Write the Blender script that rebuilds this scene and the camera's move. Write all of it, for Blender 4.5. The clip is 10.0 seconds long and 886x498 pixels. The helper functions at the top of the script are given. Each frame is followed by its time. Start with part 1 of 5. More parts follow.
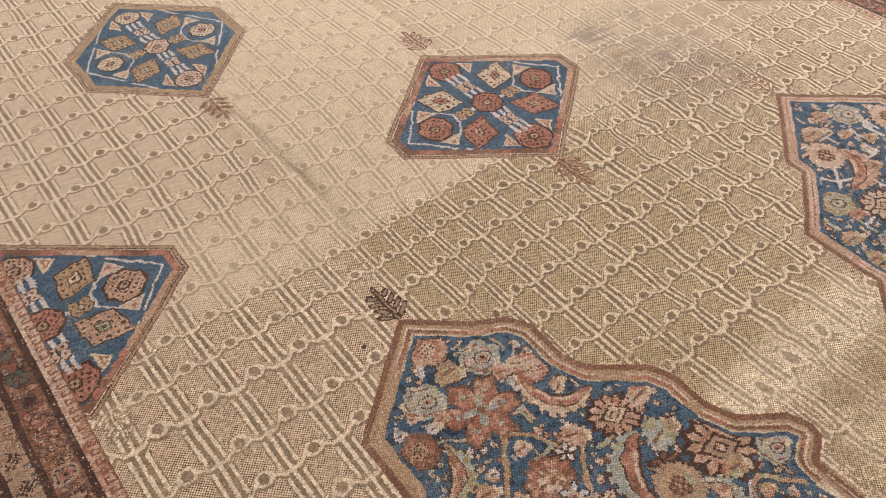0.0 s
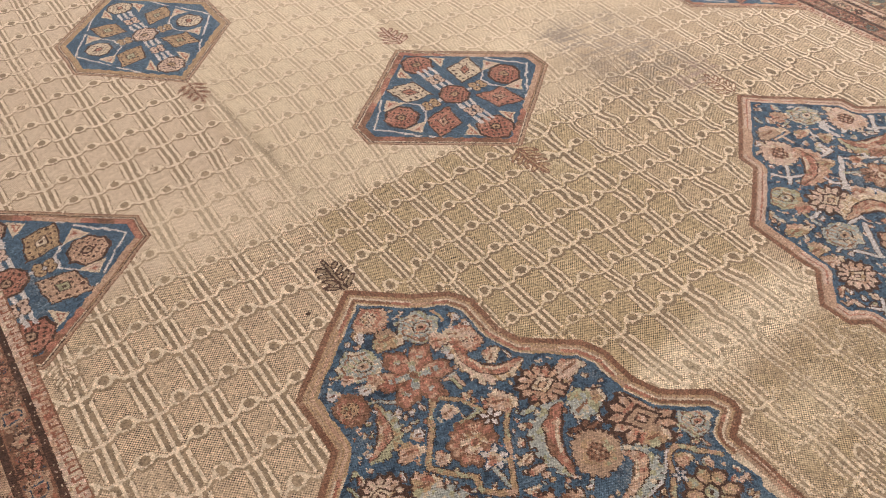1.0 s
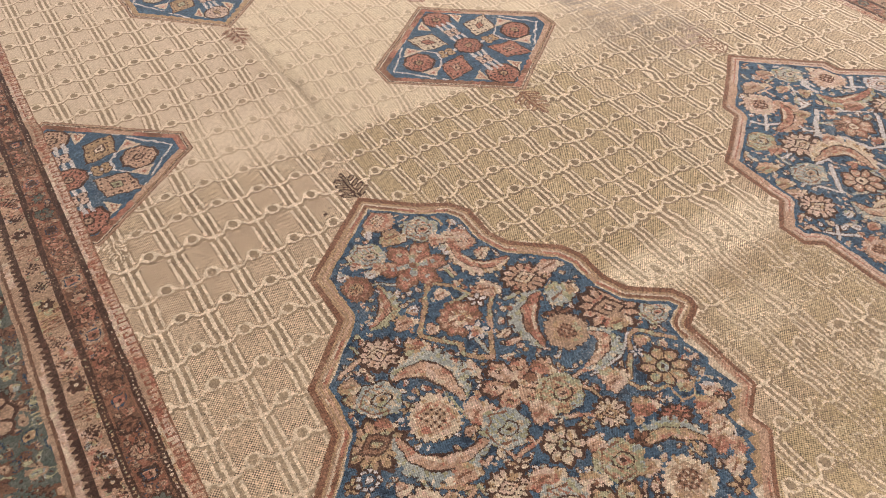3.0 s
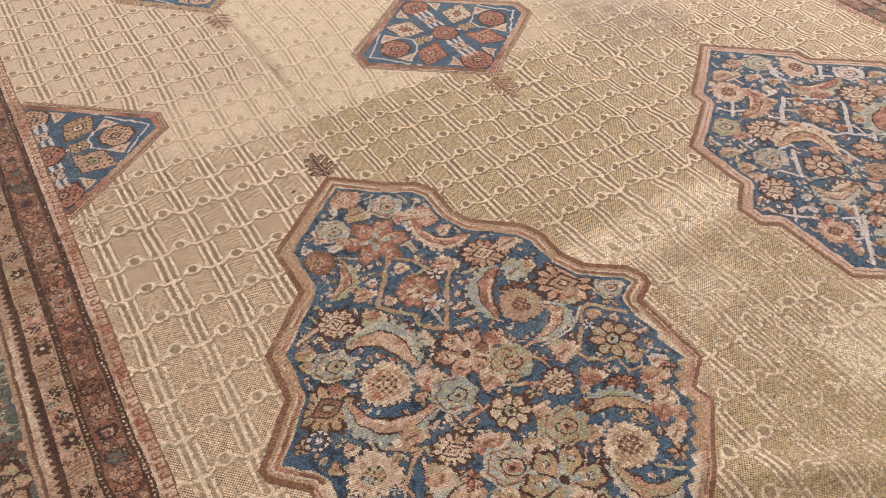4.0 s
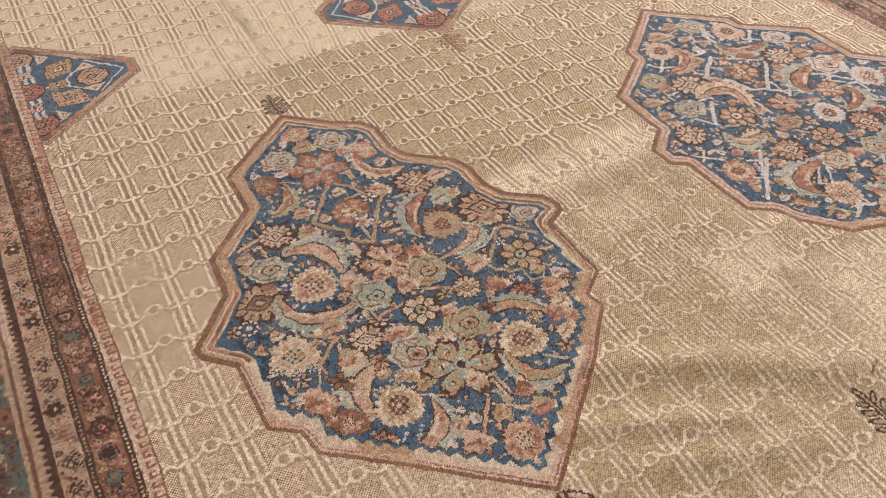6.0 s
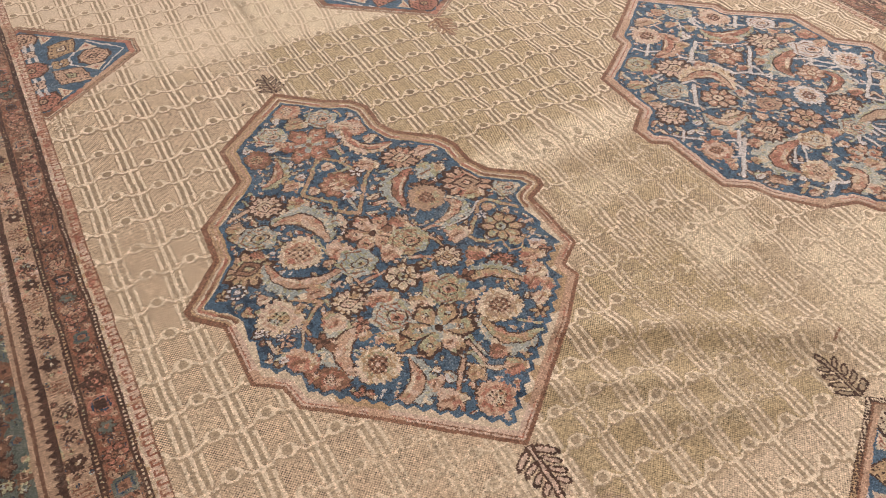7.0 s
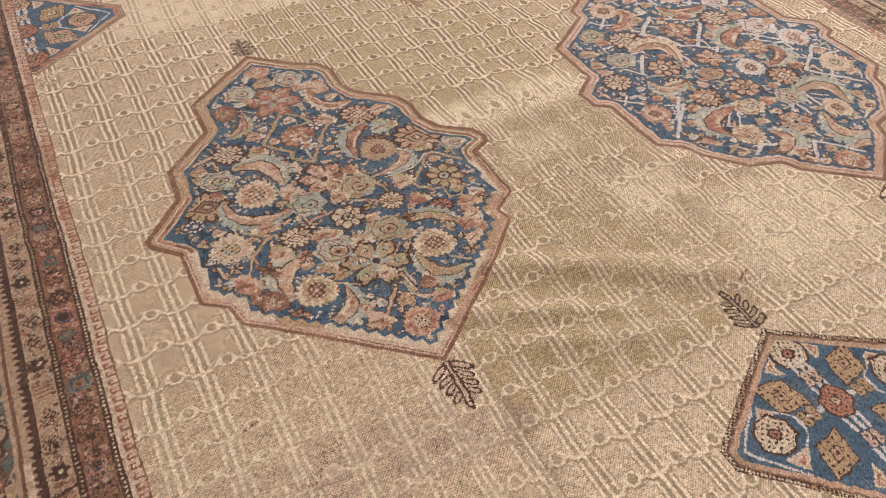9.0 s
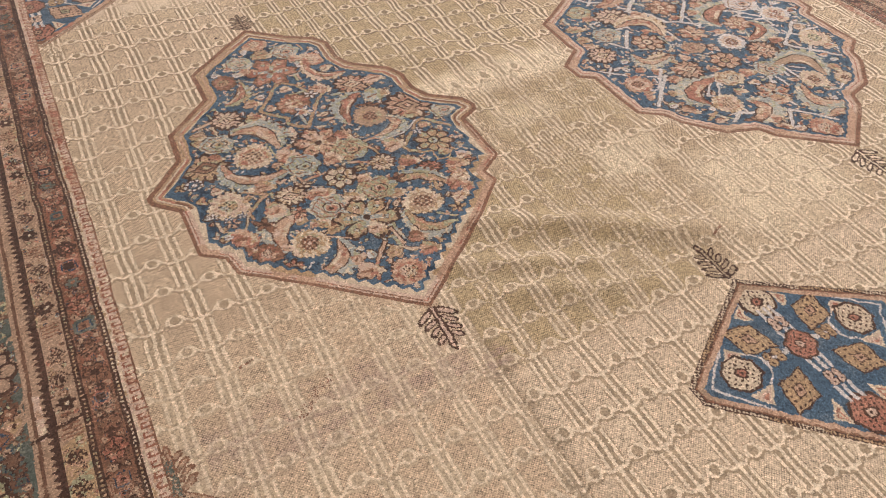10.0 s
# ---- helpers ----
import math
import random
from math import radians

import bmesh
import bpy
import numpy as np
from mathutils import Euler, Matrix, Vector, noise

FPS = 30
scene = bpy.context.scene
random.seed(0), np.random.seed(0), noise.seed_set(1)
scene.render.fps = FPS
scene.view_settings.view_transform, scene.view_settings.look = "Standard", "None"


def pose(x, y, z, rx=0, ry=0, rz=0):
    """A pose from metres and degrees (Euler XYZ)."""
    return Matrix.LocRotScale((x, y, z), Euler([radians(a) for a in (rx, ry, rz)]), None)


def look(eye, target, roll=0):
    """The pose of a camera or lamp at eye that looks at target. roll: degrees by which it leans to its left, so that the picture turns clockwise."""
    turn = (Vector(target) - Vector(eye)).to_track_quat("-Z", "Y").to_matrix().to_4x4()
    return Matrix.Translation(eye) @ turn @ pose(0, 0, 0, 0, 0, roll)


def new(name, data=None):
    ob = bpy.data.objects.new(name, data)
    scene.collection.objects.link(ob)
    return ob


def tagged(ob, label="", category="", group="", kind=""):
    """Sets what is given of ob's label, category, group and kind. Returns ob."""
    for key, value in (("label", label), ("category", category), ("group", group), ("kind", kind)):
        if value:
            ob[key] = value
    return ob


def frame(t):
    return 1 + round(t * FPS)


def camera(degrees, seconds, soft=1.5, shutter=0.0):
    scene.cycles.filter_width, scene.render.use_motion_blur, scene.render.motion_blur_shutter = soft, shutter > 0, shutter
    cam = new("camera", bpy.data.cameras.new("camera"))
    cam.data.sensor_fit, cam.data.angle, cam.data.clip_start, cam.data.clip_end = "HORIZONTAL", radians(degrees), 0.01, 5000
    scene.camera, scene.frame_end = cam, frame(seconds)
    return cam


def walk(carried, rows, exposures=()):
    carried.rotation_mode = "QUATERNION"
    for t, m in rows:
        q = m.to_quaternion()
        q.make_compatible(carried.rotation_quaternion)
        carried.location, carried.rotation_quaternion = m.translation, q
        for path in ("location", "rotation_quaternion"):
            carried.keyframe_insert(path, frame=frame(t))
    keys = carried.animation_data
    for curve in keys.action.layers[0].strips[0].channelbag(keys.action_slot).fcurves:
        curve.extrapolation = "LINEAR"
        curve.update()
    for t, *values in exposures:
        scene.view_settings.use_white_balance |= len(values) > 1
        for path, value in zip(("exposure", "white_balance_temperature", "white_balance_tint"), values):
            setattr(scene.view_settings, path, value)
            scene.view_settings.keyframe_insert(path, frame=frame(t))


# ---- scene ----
cam = camera(61.0, 10.0, soft=1.0, shutter=0.25)
PATH = [
    (0, (-0.616, -0.178, 1.461), (0.239, 0.871, -0.011), 0.4),
    (0.5, (-0.601, -0.273, 1.457), (0.247, 0.812, 0.007), 0.6),
    (1, (-0.551, -0.393, 1.437), (0.288, 0.718, 0.002), 0.8),
    (1.5, (-0.523, -0.488, 1.421), (0.302, 0.643, -0.007), 1.0),
    (2, (-0.571, -0.565, 1.416), (0.235, 0.583, -0.009), 1.1),
    (2.5, (-0.653, -0.653, 1.428), (0.136, 0.509, 0.004), 1.0),
    (2.7, (-0.672, -0.689, 1.437), (0.112, 0.475, 0.013), 1.0),
    (3.067, (-0.695, -0.748, 1.447), (0.082, 0.417, 0.021), 1.0),
    (3.433, (-0.695, -0.799, 1.445), (0.077, 0.369, 0.018), 1.1),
    (3.8, (-0.663, -0.848, 1.439), (0.103, 0.327, 0.014), 1.1),
    (4, (-0.634, -0.877, 1.436), (0.128, 0.303, 0.013), 1.0),
    (4.5, (-0.545, -0.974, 1.43), (0.212, 0.209, 0.005), 1.3),
    (5, (-0.493, -1.056, 1.425), (0.258, 0.129, 0.0), 1.5),
    (5.5, (-0.518, -1.149, 1.445), (0.222, 0.039, 0.016), 1.6),
    (5.7, (-0.552, -1.187, 1.447), (0.189, 0.001, 0.019), 1.7),
    (6.067, (-0.610, -1.256, 1.450), (0.129, -0.067, 0.022), 1.6),
    (6.433, (-0.637, -1.317, 1.454), (0.093, -0.123, 0.024), 1.6),
    (6.8, (-0.619, -1.355, 1.456), (0.102, -0.16, 0.023), 1.5),
    (7, (-0.593, -1.369, 1.456), (0.125, -0.174, 0.022), 1.5),
    (7.5, (-0.499, -1.429, 1.452), (0.213, -0.231, 0.018), 1.6),
    (8, (-0.443, -1.504, 1.465), (0.262, -0.301, 0.031), 1.7),
    (8.5, (-0.461, -1.589, 1.47), (0.235, -0.38, 0.037), 1.7),
    (9, (-0.531, -1.67, 1.465), (0.157, -0.455, 0.033), 1.7),
    (9.5, (-0.588, -1.752, 1.463), (0.096, -0.535, 0.032), 1.6),
    (10, (-0.57, -1.826, 1.45), (0.115, -0.608, 0.019), 1.7),
]
walk(cam, [(t, look(eye, target, roll)) for t, eye, target, roll in PATH], ((0, -0.16), (0.7, -0.14), (2, -0.06), (3.5, 0.0), (7, 0.02), (8.5, 0.0), (10, 0.03)))

# ---- light: unseen lamps, added below the ceiling ----
world = bpy.data.worlds.new("world")
world.use_nodes = True
world.node_tree.nodes["Background"].inputs["Color"].default_value = (1.0, 0.95, 0.9, 1)
world.node_tree.nodes["Background"].inputs["Strength"].default_value = 0.1
scene.world = world
ROOM = (-3.4, 7.2, -4.6, 8.4, 3.2)  # x0, x1, y0, y1, height
# x, y, aim x, aim y, watts: two added far down the room to shade the creases, two overhead
LAMPS = ((6.2, 2.8, -0.5, -1.5, 540.0), (2.5, 7.4, 0.0, -1.5, 730.0), (0.5, -2.2, 0.5, -2.2, 42.0), (-2.2, -0.2, -2.2, -0.2, 8.0))
for lx, ly, ax, ay, watts in LAMPS:
    lamp = bpy.data.lights.new("unseen_lamp", "AREA")
    lamp.shape, lamp.size, lamp.energy, lamp.color = "SQUARE", 0.5, watts, (0.965, 0.985, 1.0)
    new("unseen_lamp", lamp).matrix_world = look((lx, ly, ROOM[4] - 0.1), (ax, ay + 0.001, 0))

# ---- materials ----
KNOT = 0.0025  # one knot of the pile


def nodes_of(name):
    m = bpy.data.materials.new(name)
    m.use_nodes = True
    nt = m.node_tree
    return m, nt, nt.nodes["Principled BSDF"]


def node(nt, kind, **values):
    n = nt.nodes.new(kind)
    for key, value in values.items():
        n.inputs[key].default_value = value
    return n


def math_node(nt, op, a, b=None, clamp=False):
    n = nt.nodes.new("ShaderNodeMath")
    n.operation, n.use_clamp = op, clamp
    for slot, value in enumerate((a, b)):
        if value is None:
            continue
        if isinstance(value, (int, float)):
            n.inputs[slot].default_value = value
        else:
            nt.links.new(value, n.inputs[slot])
    return n.outputs[0]


def mixed(nt, a, b, how):
    n = nt.nodes.new("ShaderNodeMix")
    n.data_type = "RGBA"
    for slot, value in ((6, a), (7, b)):
        if isinstance(value, tuple):
            n.inputs[slot].default_value = (*value, 1)
        else:
            nt.links.new(value, n.inputs[slot])
    if isinstance(how, float):
        n.inputs[0].default_value = how
    else:
        nt.links.new(how, n.inputs[0])
    return n.outputs[2]


def noise_of(nt, where, scale, detail=2.0, rough=0.55):
    n = node(nt, "ShaderNodeTexNoise", Scale=scale, Detail=detail, Roughness=rough)
    nt.links.new(where, n.inputs["Vector"])
    return n.outputs["Fac"]


def stretched(nt, value, low, high):
    n = node(nt, "ShaderNodeMapRange", **{"From Min": low, "From Max": high})
    nt.links.new(value, n.inputs["Value"])
    return n.outputs["Result"]


def knots_of(nt, where, across, along):
    snap = nt.nodes.new("ShaderNodeVectorMath")
    snap.operation = "SNAP"
    nt.links.new(where, snap.inputs[0])
    snap.inputs[1].default_value = (across, along, 10.0)
    white = nt.nodes.new("ShaderNodeTexWhiteNoise")
    white.noise_dimensions = "2D"
    nt.links.new(snap.outputs[0], white.inputs["Vector"])
    return white.outputs["Value"]


def wool(name, base, second, speck=0.35, worn=0.35, zones=None, rough=0.9, check=0.12, glint=0.22, pitch=KNOT, ribs=0.8, grain=0.4, calm=0.0):
    """Knotted wool: a dye with abrash, wear down to the pale foundation, a tone of its own for every knot and painted
    glints.
    """
    m, nt, bsdf = nodes_of(name)
    at = nt.nodes.new("ShaderNodeTexCoord").outputs["Object"]
    split = nt.nodes.new("ShaderNodeSeparateXYZ")
    nt.links.new(at, split.inputs[0])
    x, y = split.outputs[0], split.outputs[1]
    # abrash: the dye lots change along the weft rows
    rows = nt.nodes.new("ShaderNodeVectorMath")
    rows.operation = "MULTIPLY"
    nt.links.new(at, rows.inputs[0])
    rows.inputs[1].default_value = (0.8, 9.0, 1.0)
    colour = mixed(nt, base, second, stretched(nt, noise_of(nt, rows.outputs[0], 2.2, 3.0), 0.35, 0.68))
    colour = mixed(nt, colour, second, math_node(nt, "MULTIPLY", stretched(nt, noise_of(nt, at, 26.0, 3.0), 0.5, 0.75), 0.5))
    if zones:
        colour = zones(nt, x, y, at, colour)
    wear = stretched(nt, noise_of(nt, at, 7.0, 5.0, 0.7), 0.52, 0.74)
    fine = knots_of(nt, at, KNOT, KNOT)
    pair = knots_of(nt, at, 2 * KNOT, 2 * KNOT)
    bare = math_node(nt, "MULTIPLY", math_node(nt, "MULTIPLY", wear, stretched(nt, fine, 0.35, 0.9)), worn, True)
    colour = mixed(nt, colour, (0.50, 0.40, 0.29), bare)
    tone = math_node(nt, "ADD", math_node(nt, "MULTIPLY", fine, 0.6), math_node(nt, "MULTIPLY", pair, 0.4))
    weave = math_node(nt, "MULTIPLY", math_node(nt, "SINE", math_node(nt, "MULTIPLY", x, math.pi / pitch)), math_node(nt, "SINE", math_node(nt, "MULTIPLY", y, math.pi / pitch)))
    gain = math_node(nt, "ADD", math_node(nt, "MULTIPLY", math_node(nt, "SUBTRACT", tone, 0.5), 2 * speck), math_node(nt, "ADD", math_node(nt, "MULTIPLY", weave, math_node(nt, "MULTIPLY", math_node(nt, "ADD", stretched(nt, noise_of(nt, at, 11.0, 4.0, 0.7), 0.36, 0.62), 0.45), math_node(nt, "MULTIPLY", math_node(nt, "ADD", math_node(nt, "MULTIPLY", stretched(nt, y, -0.75, -0.2), 0.62), 0.38), check))), 1.0))
    # sparkle painted into the colour: a few random knots much brighter
    gain = math_node(nt, "ADD", gain, math_node(nt, "MULTIPLY", math_node(nt, "GREATER_THAN", knots_of(nt, at, KNOT * 1.01, KNOT * 0.99), 0.935), glint))
    weft = nt.nodes.new("ShaderNodeVectorMath")
    weft.operation = "MULTIPLY"
    nt.links.new(at, weft.inputs[0])
    weft.inputs[1].default_value = (62.0, 250.0, 1.0)
    gain = math_node(nt, "ADD", gain, math_node(nt, "MULTIPLY", math_node(nt, "SUBTRACT", noise_of(nt, weft.outputs[0], 1.0, 2.0, 0.7), 0.5), ribs))
    gain = math_node(nt, "ADD", gain, math_node(nt, "MULTIPLY", math_node(nt, "SUBTRACT", noise_of(nt, at, 125.0, 3.0, 0.7), 0.5), grain))
    if calm:                                                      # the upper stretch is rubbed smooth
        rough_share = math_node(nt, "SUBTRACT", 1.0, math_node(nt, "MULTIPLY", stretched(nt, y, 1.02, 1.12), calm))
        gain = math_node(nt, "ADD", math_node(nt, "MULTIPLY", math_node(nt, "SUBTRACT", gain, 1.0), rough_share), 1.0)
    scaled = nt.nodes.new("ShaderNodeVectorMath")
    scaled.operation = "SCALE"
    nt.links.new(colour, scaled.inputs[0])
    nt.links.new(gain, scaled.inputs["Scale"])
    nt.links.new(scaled.outputs[0], bsdf.inputs["Base Color"])
    bsdf.inputs["Roughness"].default_value = rough
    bsdf.inputs["Specular IOR Level"].default_value = 0.18
    bsdf.inputs["Sheen Weight"].default_value = 0.04
    bsdf.inputs["Sheen Roughness"].default_value = 0.5
    # relief: every knot a small tuft, uneven shearing above it
    tuft = math_node(nt, "MULTIPLY", math_node(nt, "ABSOLUTE", math_node(nt, "SINE", math_node(nt, "MULTIPLY", x, math.pi / KNOT))),
                     math_node(nt, "ABSOLUTE", math_node(nt, "SINE", math_node(nt, "MULTIPLY", y, math.pi / KNOT))))
    high = math_node(nt, "ADD", math_node(nt, "MULTIPLY", tuft, 0.5), math_node(nt, "ADD", fine, math_node(nt, "MULTIPLY", noise_of(nt, at, 90.0, 3.0), 2.0)))
    bump = node(nt, "ShaderNodeBump", Strength=0.6, Distance=0.0012)
    nt.links.new(high, bump.inputs["Height"])
    nt.links.new(bump.outputs[0], bsdf.inputs["Normal"])
    return m


def box_zone(nt, x, y, at, x0, x1, y0, y1, soft=0.03, ragged=0.06):
    """1 inside a stretch of the weave, with an uneven edge."""
    wobble = math_node(nt, "MULTIPLY", math_node(nt, "SUBTRACT", noise_of(nt, at, 14.0, 4.0, 0.7), 0.5), ragged)
    ends = []
    for value, low, high in ((x, x0, x1), (y, y0, y1)):
        v = math_node(nt, "ADD", value, wobble)
        ends.append(stretched(nt, v, low - soft, low + soft))
        ends.append(math_node(nt, "SUBTRACT", 1.0, stretched(nt, v, high - soft, high + soft)))
    lowest = ends[0]
    for e in ends[1:]:
        lowest = math_node(nt, "MULTIPLY", lowest, e)
    return lowest


def streaks_of(nt, at):
    """Uneven streaks along the weft and the warp."""
    out = []
    for scale in ((6.0, 55.0, 1.0), (38.0, 7.0, 1.0)):
        v = nt.nodes.new("ShaderNodeVectorMath")
        v.operation = "MULTIPLY"
        nt.links.new(at, v.inputs[0])
        v.inputs[1].default_value = scale
        out.append(noise_of(nt, v.outputs[0], 1.0, 3.0, 0.6))
    return stretched(nt, math_node(nt, "ADD", math_node(nt, "MULTIPLY", out[0], 0.6), math_node(nt, "MULTIPLY", out[1], 0.4)), 0.44, 0.57)


# (x0, x1, y0, y1, softness, strength, colour, raggedness): dye lots and worn stretches of the camel field
LOTS = (
    (0.06, 0.95, 0.13, 1.03, 0.008, 0.80, "dull", 0.02),
    (0.95, 1.6, 0.3, 1.0, 0.08, 0.4, "dull", 0.06),
    (0.06, 0.76, -1.0, -0.40, 0.012, 0.9, "dull", 0.03),
    (0.50, 1.0, -0.90, -0.04, 0.06, 0.32, "dull", 0.08),
    (-0.75, 0.05, -1.05, 0.95, 0.02, 0.35, "rosy", 0.06),
    (0.05, 0.80, 1.045, 2.8, 0.008, 0.66, "light", 0.02),
    (-0.34, 0.06, 1.04, 1.32, 0.05, 0.6, "light", 0.08),
    (-0.75, 0.04, 1.05, 3.2, 0.05, 0.6, "blush", 0.06),
    (0.80, 2.2, 1.30, 2.8, 0.1, 0.5, "light", 0.08),
    (0.80, 1.2, 1.0, 1.5, 0.06, 0.35, "light", 0.1),
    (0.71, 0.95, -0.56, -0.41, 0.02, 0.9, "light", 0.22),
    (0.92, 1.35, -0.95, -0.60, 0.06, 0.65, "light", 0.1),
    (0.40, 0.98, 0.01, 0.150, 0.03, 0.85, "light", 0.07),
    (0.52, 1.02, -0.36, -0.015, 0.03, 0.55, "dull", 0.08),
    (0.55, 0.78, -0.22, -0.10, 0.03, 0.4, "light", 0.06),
    (-0.70, 0.05, -3.0, -1.03, 0.02, 0.4, "rosy", 0.04),
    (0.06, 1.6, -3.0, -1.02, 0.012, 0.45, "blush", 0.03),
    (-0.64, 0.02, -1.01, -0.84, 0.03, 0.5, "mauve", 0.1),
    (0.03, 0.11, -1.01, -0.93, 0.015, 0.8, "mauve", 0.03),
    (1.18, 1.60, 0.84, 1.44, 0.06, 0.45, "grey", 0.16),
    (1.20, 1.36, 1.16, 1.42, 0.03, 0.6, "grey", 0.12),
    (1.34, 1.52, 0.98, 1.16, 0.03, 0.6, "grey", 0.12),
    (1.40, 1.60, 0.82, 0.94, 0.02, 0.7, "mauve", 0.08),
)
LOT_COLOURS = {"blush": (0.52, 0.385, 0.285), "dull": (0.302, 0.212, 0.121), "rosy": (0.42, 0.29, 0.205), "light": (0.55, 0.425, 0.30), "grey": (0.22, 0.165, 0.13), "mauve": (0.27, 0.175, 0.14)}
STAINS = ("grey", "mauve")  # these lie over the lattice as well


# stretches where the lattice is rubbed down: x0, x1, y0, y1, softness, strength
FADES = ((-0.75, 0.05, -2.5, -0.62, 0.10, 0.62), (0.05, 2.3, -2.5, -0.62, 0.10, 0.2), (-0.75, 0.05, -0.65, 0.35, 0.15, 0.28), (0.12, 1.2, -1.05, 0.0, 0.06, 0.1), (0.05, 2.2, 1.05, 3.6, 0.03, 0.3), (-0.36, 0.06, 1.04, 1.36, 0.05, 0.3))


# the stretch where the lattice keeps its colour best
FRESH = (0.08, 1.9, 0.22, 1.02, 0.06)


def field_lots(share, fade=0.0, fresh=None):
    def zones(nt, x, y, at, colour):
        if fade:
            for x0, x1, y0, y1, soft, strength in FADES:
                rub = math_node(nt, "MULTIPLY", box_zone(nt, x, y, at, x0, x1, y0, y1, soft), strength * fade)
                colour = mixed(nt, colour, (0.46, 0.343, 0.24), rub)
        if fresh:
            colour = mixed(nt, colour, fresh, math_node(nt, "MULTIPLY", box_zone(nt, x, y, at, *FRESH), 0.5))
        for x0, x1, y0, y1, soft, strength, tint, ragged in LOTS:
            if tint in STAINS:
                dark = mixed(nt, colour, LOT_COLOURS[tint], math_node(nt, "MULTIPLY", streaks_of(nt, at), 1.0))
                colour = mixed(nt, colour, dark, math_node(nt, "MULTIPLY", box_zone(nt, x, y, at, x0, x1, y0, y1, soft, ragged), min(strength * 1.3, 1.0) * max(share, 0.7)))
                continue
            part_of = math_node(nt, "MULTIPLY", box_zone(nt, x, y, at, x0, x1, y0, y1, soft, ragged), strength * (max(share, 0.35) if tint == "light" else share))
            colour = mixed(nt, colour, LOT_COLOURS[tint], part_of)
        return colour
    return zones


DYES = ("ground", "line", "bar", "blue", "deep", "pale", "rust", "salmon", "pink", "cream", "tan", "olive", "brown", "umber", "walnut", "madder", "teal", "lilac", "clay")
CODE = {d: n for n, d in enumerate(DYES)}
WOOL = {
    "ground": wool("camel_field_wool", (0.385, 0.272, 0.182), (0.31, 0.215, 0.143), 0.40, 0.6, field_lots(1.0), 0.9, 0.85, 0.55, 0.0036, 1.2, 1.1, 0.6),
    "line": wool("pale_lattice_wool", (0.60, 0.46, 0.338), (0.53, 0.40, 0.293), 0.36, 0.2, field_lots(0.2, 0.75, (0.57, 0.43, 0.305)), glint=0.4, grain=0.7, calm=0.5),
    "bar": wool("brown_lattice_wool", (0.192, 0.127, 0.081), (0.26, 0.175, 0.114), 0.36, 0.45, field_lots(0.05, 0.9, (0.130, 0.083, 0.048)), grain=0.9, calm=0.4),
    "blue": wool("indigo_wool", (0.037, 0.060, 0.092), (0.063, 0.094, 0.130), 0.49, 0.25, check=0.5, glint=0.65),
    "deep": wool("dark_indigo_wool", (0.018, 0.026, 0.042), (0.035, 0.05, 0.075), 0.49, 0.2, check=0.5, glint=0.65),
    "pale": wool("pale_blue_wool", (0.20, 0.205, 0.195), (0.31, 0.28, 0.24), 0.39, 0.3, check=0.5, glint=0.65),
    "rust": wool("rust_wool", (0.225, 0.083, 0.055), (0.315, 0.14, 0.096), 0.44, 0.3, check=0.5, glint=0.65),
    "salmon": wool("salmon_wool", (0.300, 0.170, 0.114), (0.375, 0.232, 0.160), 0.39, 0.3, check=0.5, glint=0.65),
    "pink": wool("faded_pink_wool", (0.365, 0.235, 0.178), (0.43, 0.295, 0.23), 0.36, 0.3, check=0.5, glint=0.65),
    "cream": wool("ivory_wool", (0.46, 0.35, 0.255), (0.385, 0.28, 0.20), 0.34, 0.2, check=0.5, glint=0.65),
    "tan": wool("tan_wool", (0.315, 0.198, 0.114), (0.26, 0.158, 0.09), 0.39, 0.3, check=0.5, glint=0.65),
    "olive": wool("olive_wool", (0.22, 0.195, 0.115), (0.30, 0.26, 0.17), 0.39, 0.3, check=0.5, glint=0.65),
    "brown": wool("dark_brown_wool", (0.042, 0.019, 0.013), (0.075, 0.035, 0.023), 0.44, 0.15, check=0.5, glint=0.65),
    "umber": wool("umber_wool", (0.140, 0.060, 0.035), (0.19, 0.092, 0.057), 0.39, 0.35, check=0.5, glint=0.65),
    "walnut": wool("walnut_border_wool", (0.096, 0.044, 0.026), (0.14, 0.07, 0.044), 0.3, 0.4),
    "madder": wool("madder_border_wool", (0.172, 0.060, 0.035), (0.225, 0.090, 0.056), 0.3, 0.4),
    "teal": wool("blue_green_wool", (0.062, 0.069, 0.058), (0.10, 0.098, 0.08), 0.35, 0.35),
    "lilac": wool("grey_white_wool", (0.37, 0.315, 0.30), (0.44, 0.365, 0.33), 0.36, 0.25, check=0.5, glint=0.65),
    "clay": wool("clay_pink_wool", (0.25, 0.152, 0.10), (0.31, 0.195, 0.134), 0.39, 0.35, check=0.5, glint=0.65),
}
PILE = [WOOL[d] for d in DYES]


def plaster(name, base, dark, scale=2.0):
    m, nt, bsdf = nodes_of(name)
    at = nt.nodes.new("ShaderNodeTexCoord").outputs["Object"]
    nt.links.new(mixed(nt, base, dark, stretched(nt, noise_of(nt, at, scale, 5.0), 0.35, 0.75)), bsdf.inputs["Base Color"])
    bsdf.inputs["Roughness"].default_value = 0.85
    bump = node(nt, "ShaderNodeBump", Strength=0.2, Distance=0.002)
    nt.links.new(noise_of(nt, at, 60.0, 4.0), bump.inputs["Height"])
    nt.links.new(bump.outputs[0], bsdf.inputs["Normal"])
    return m


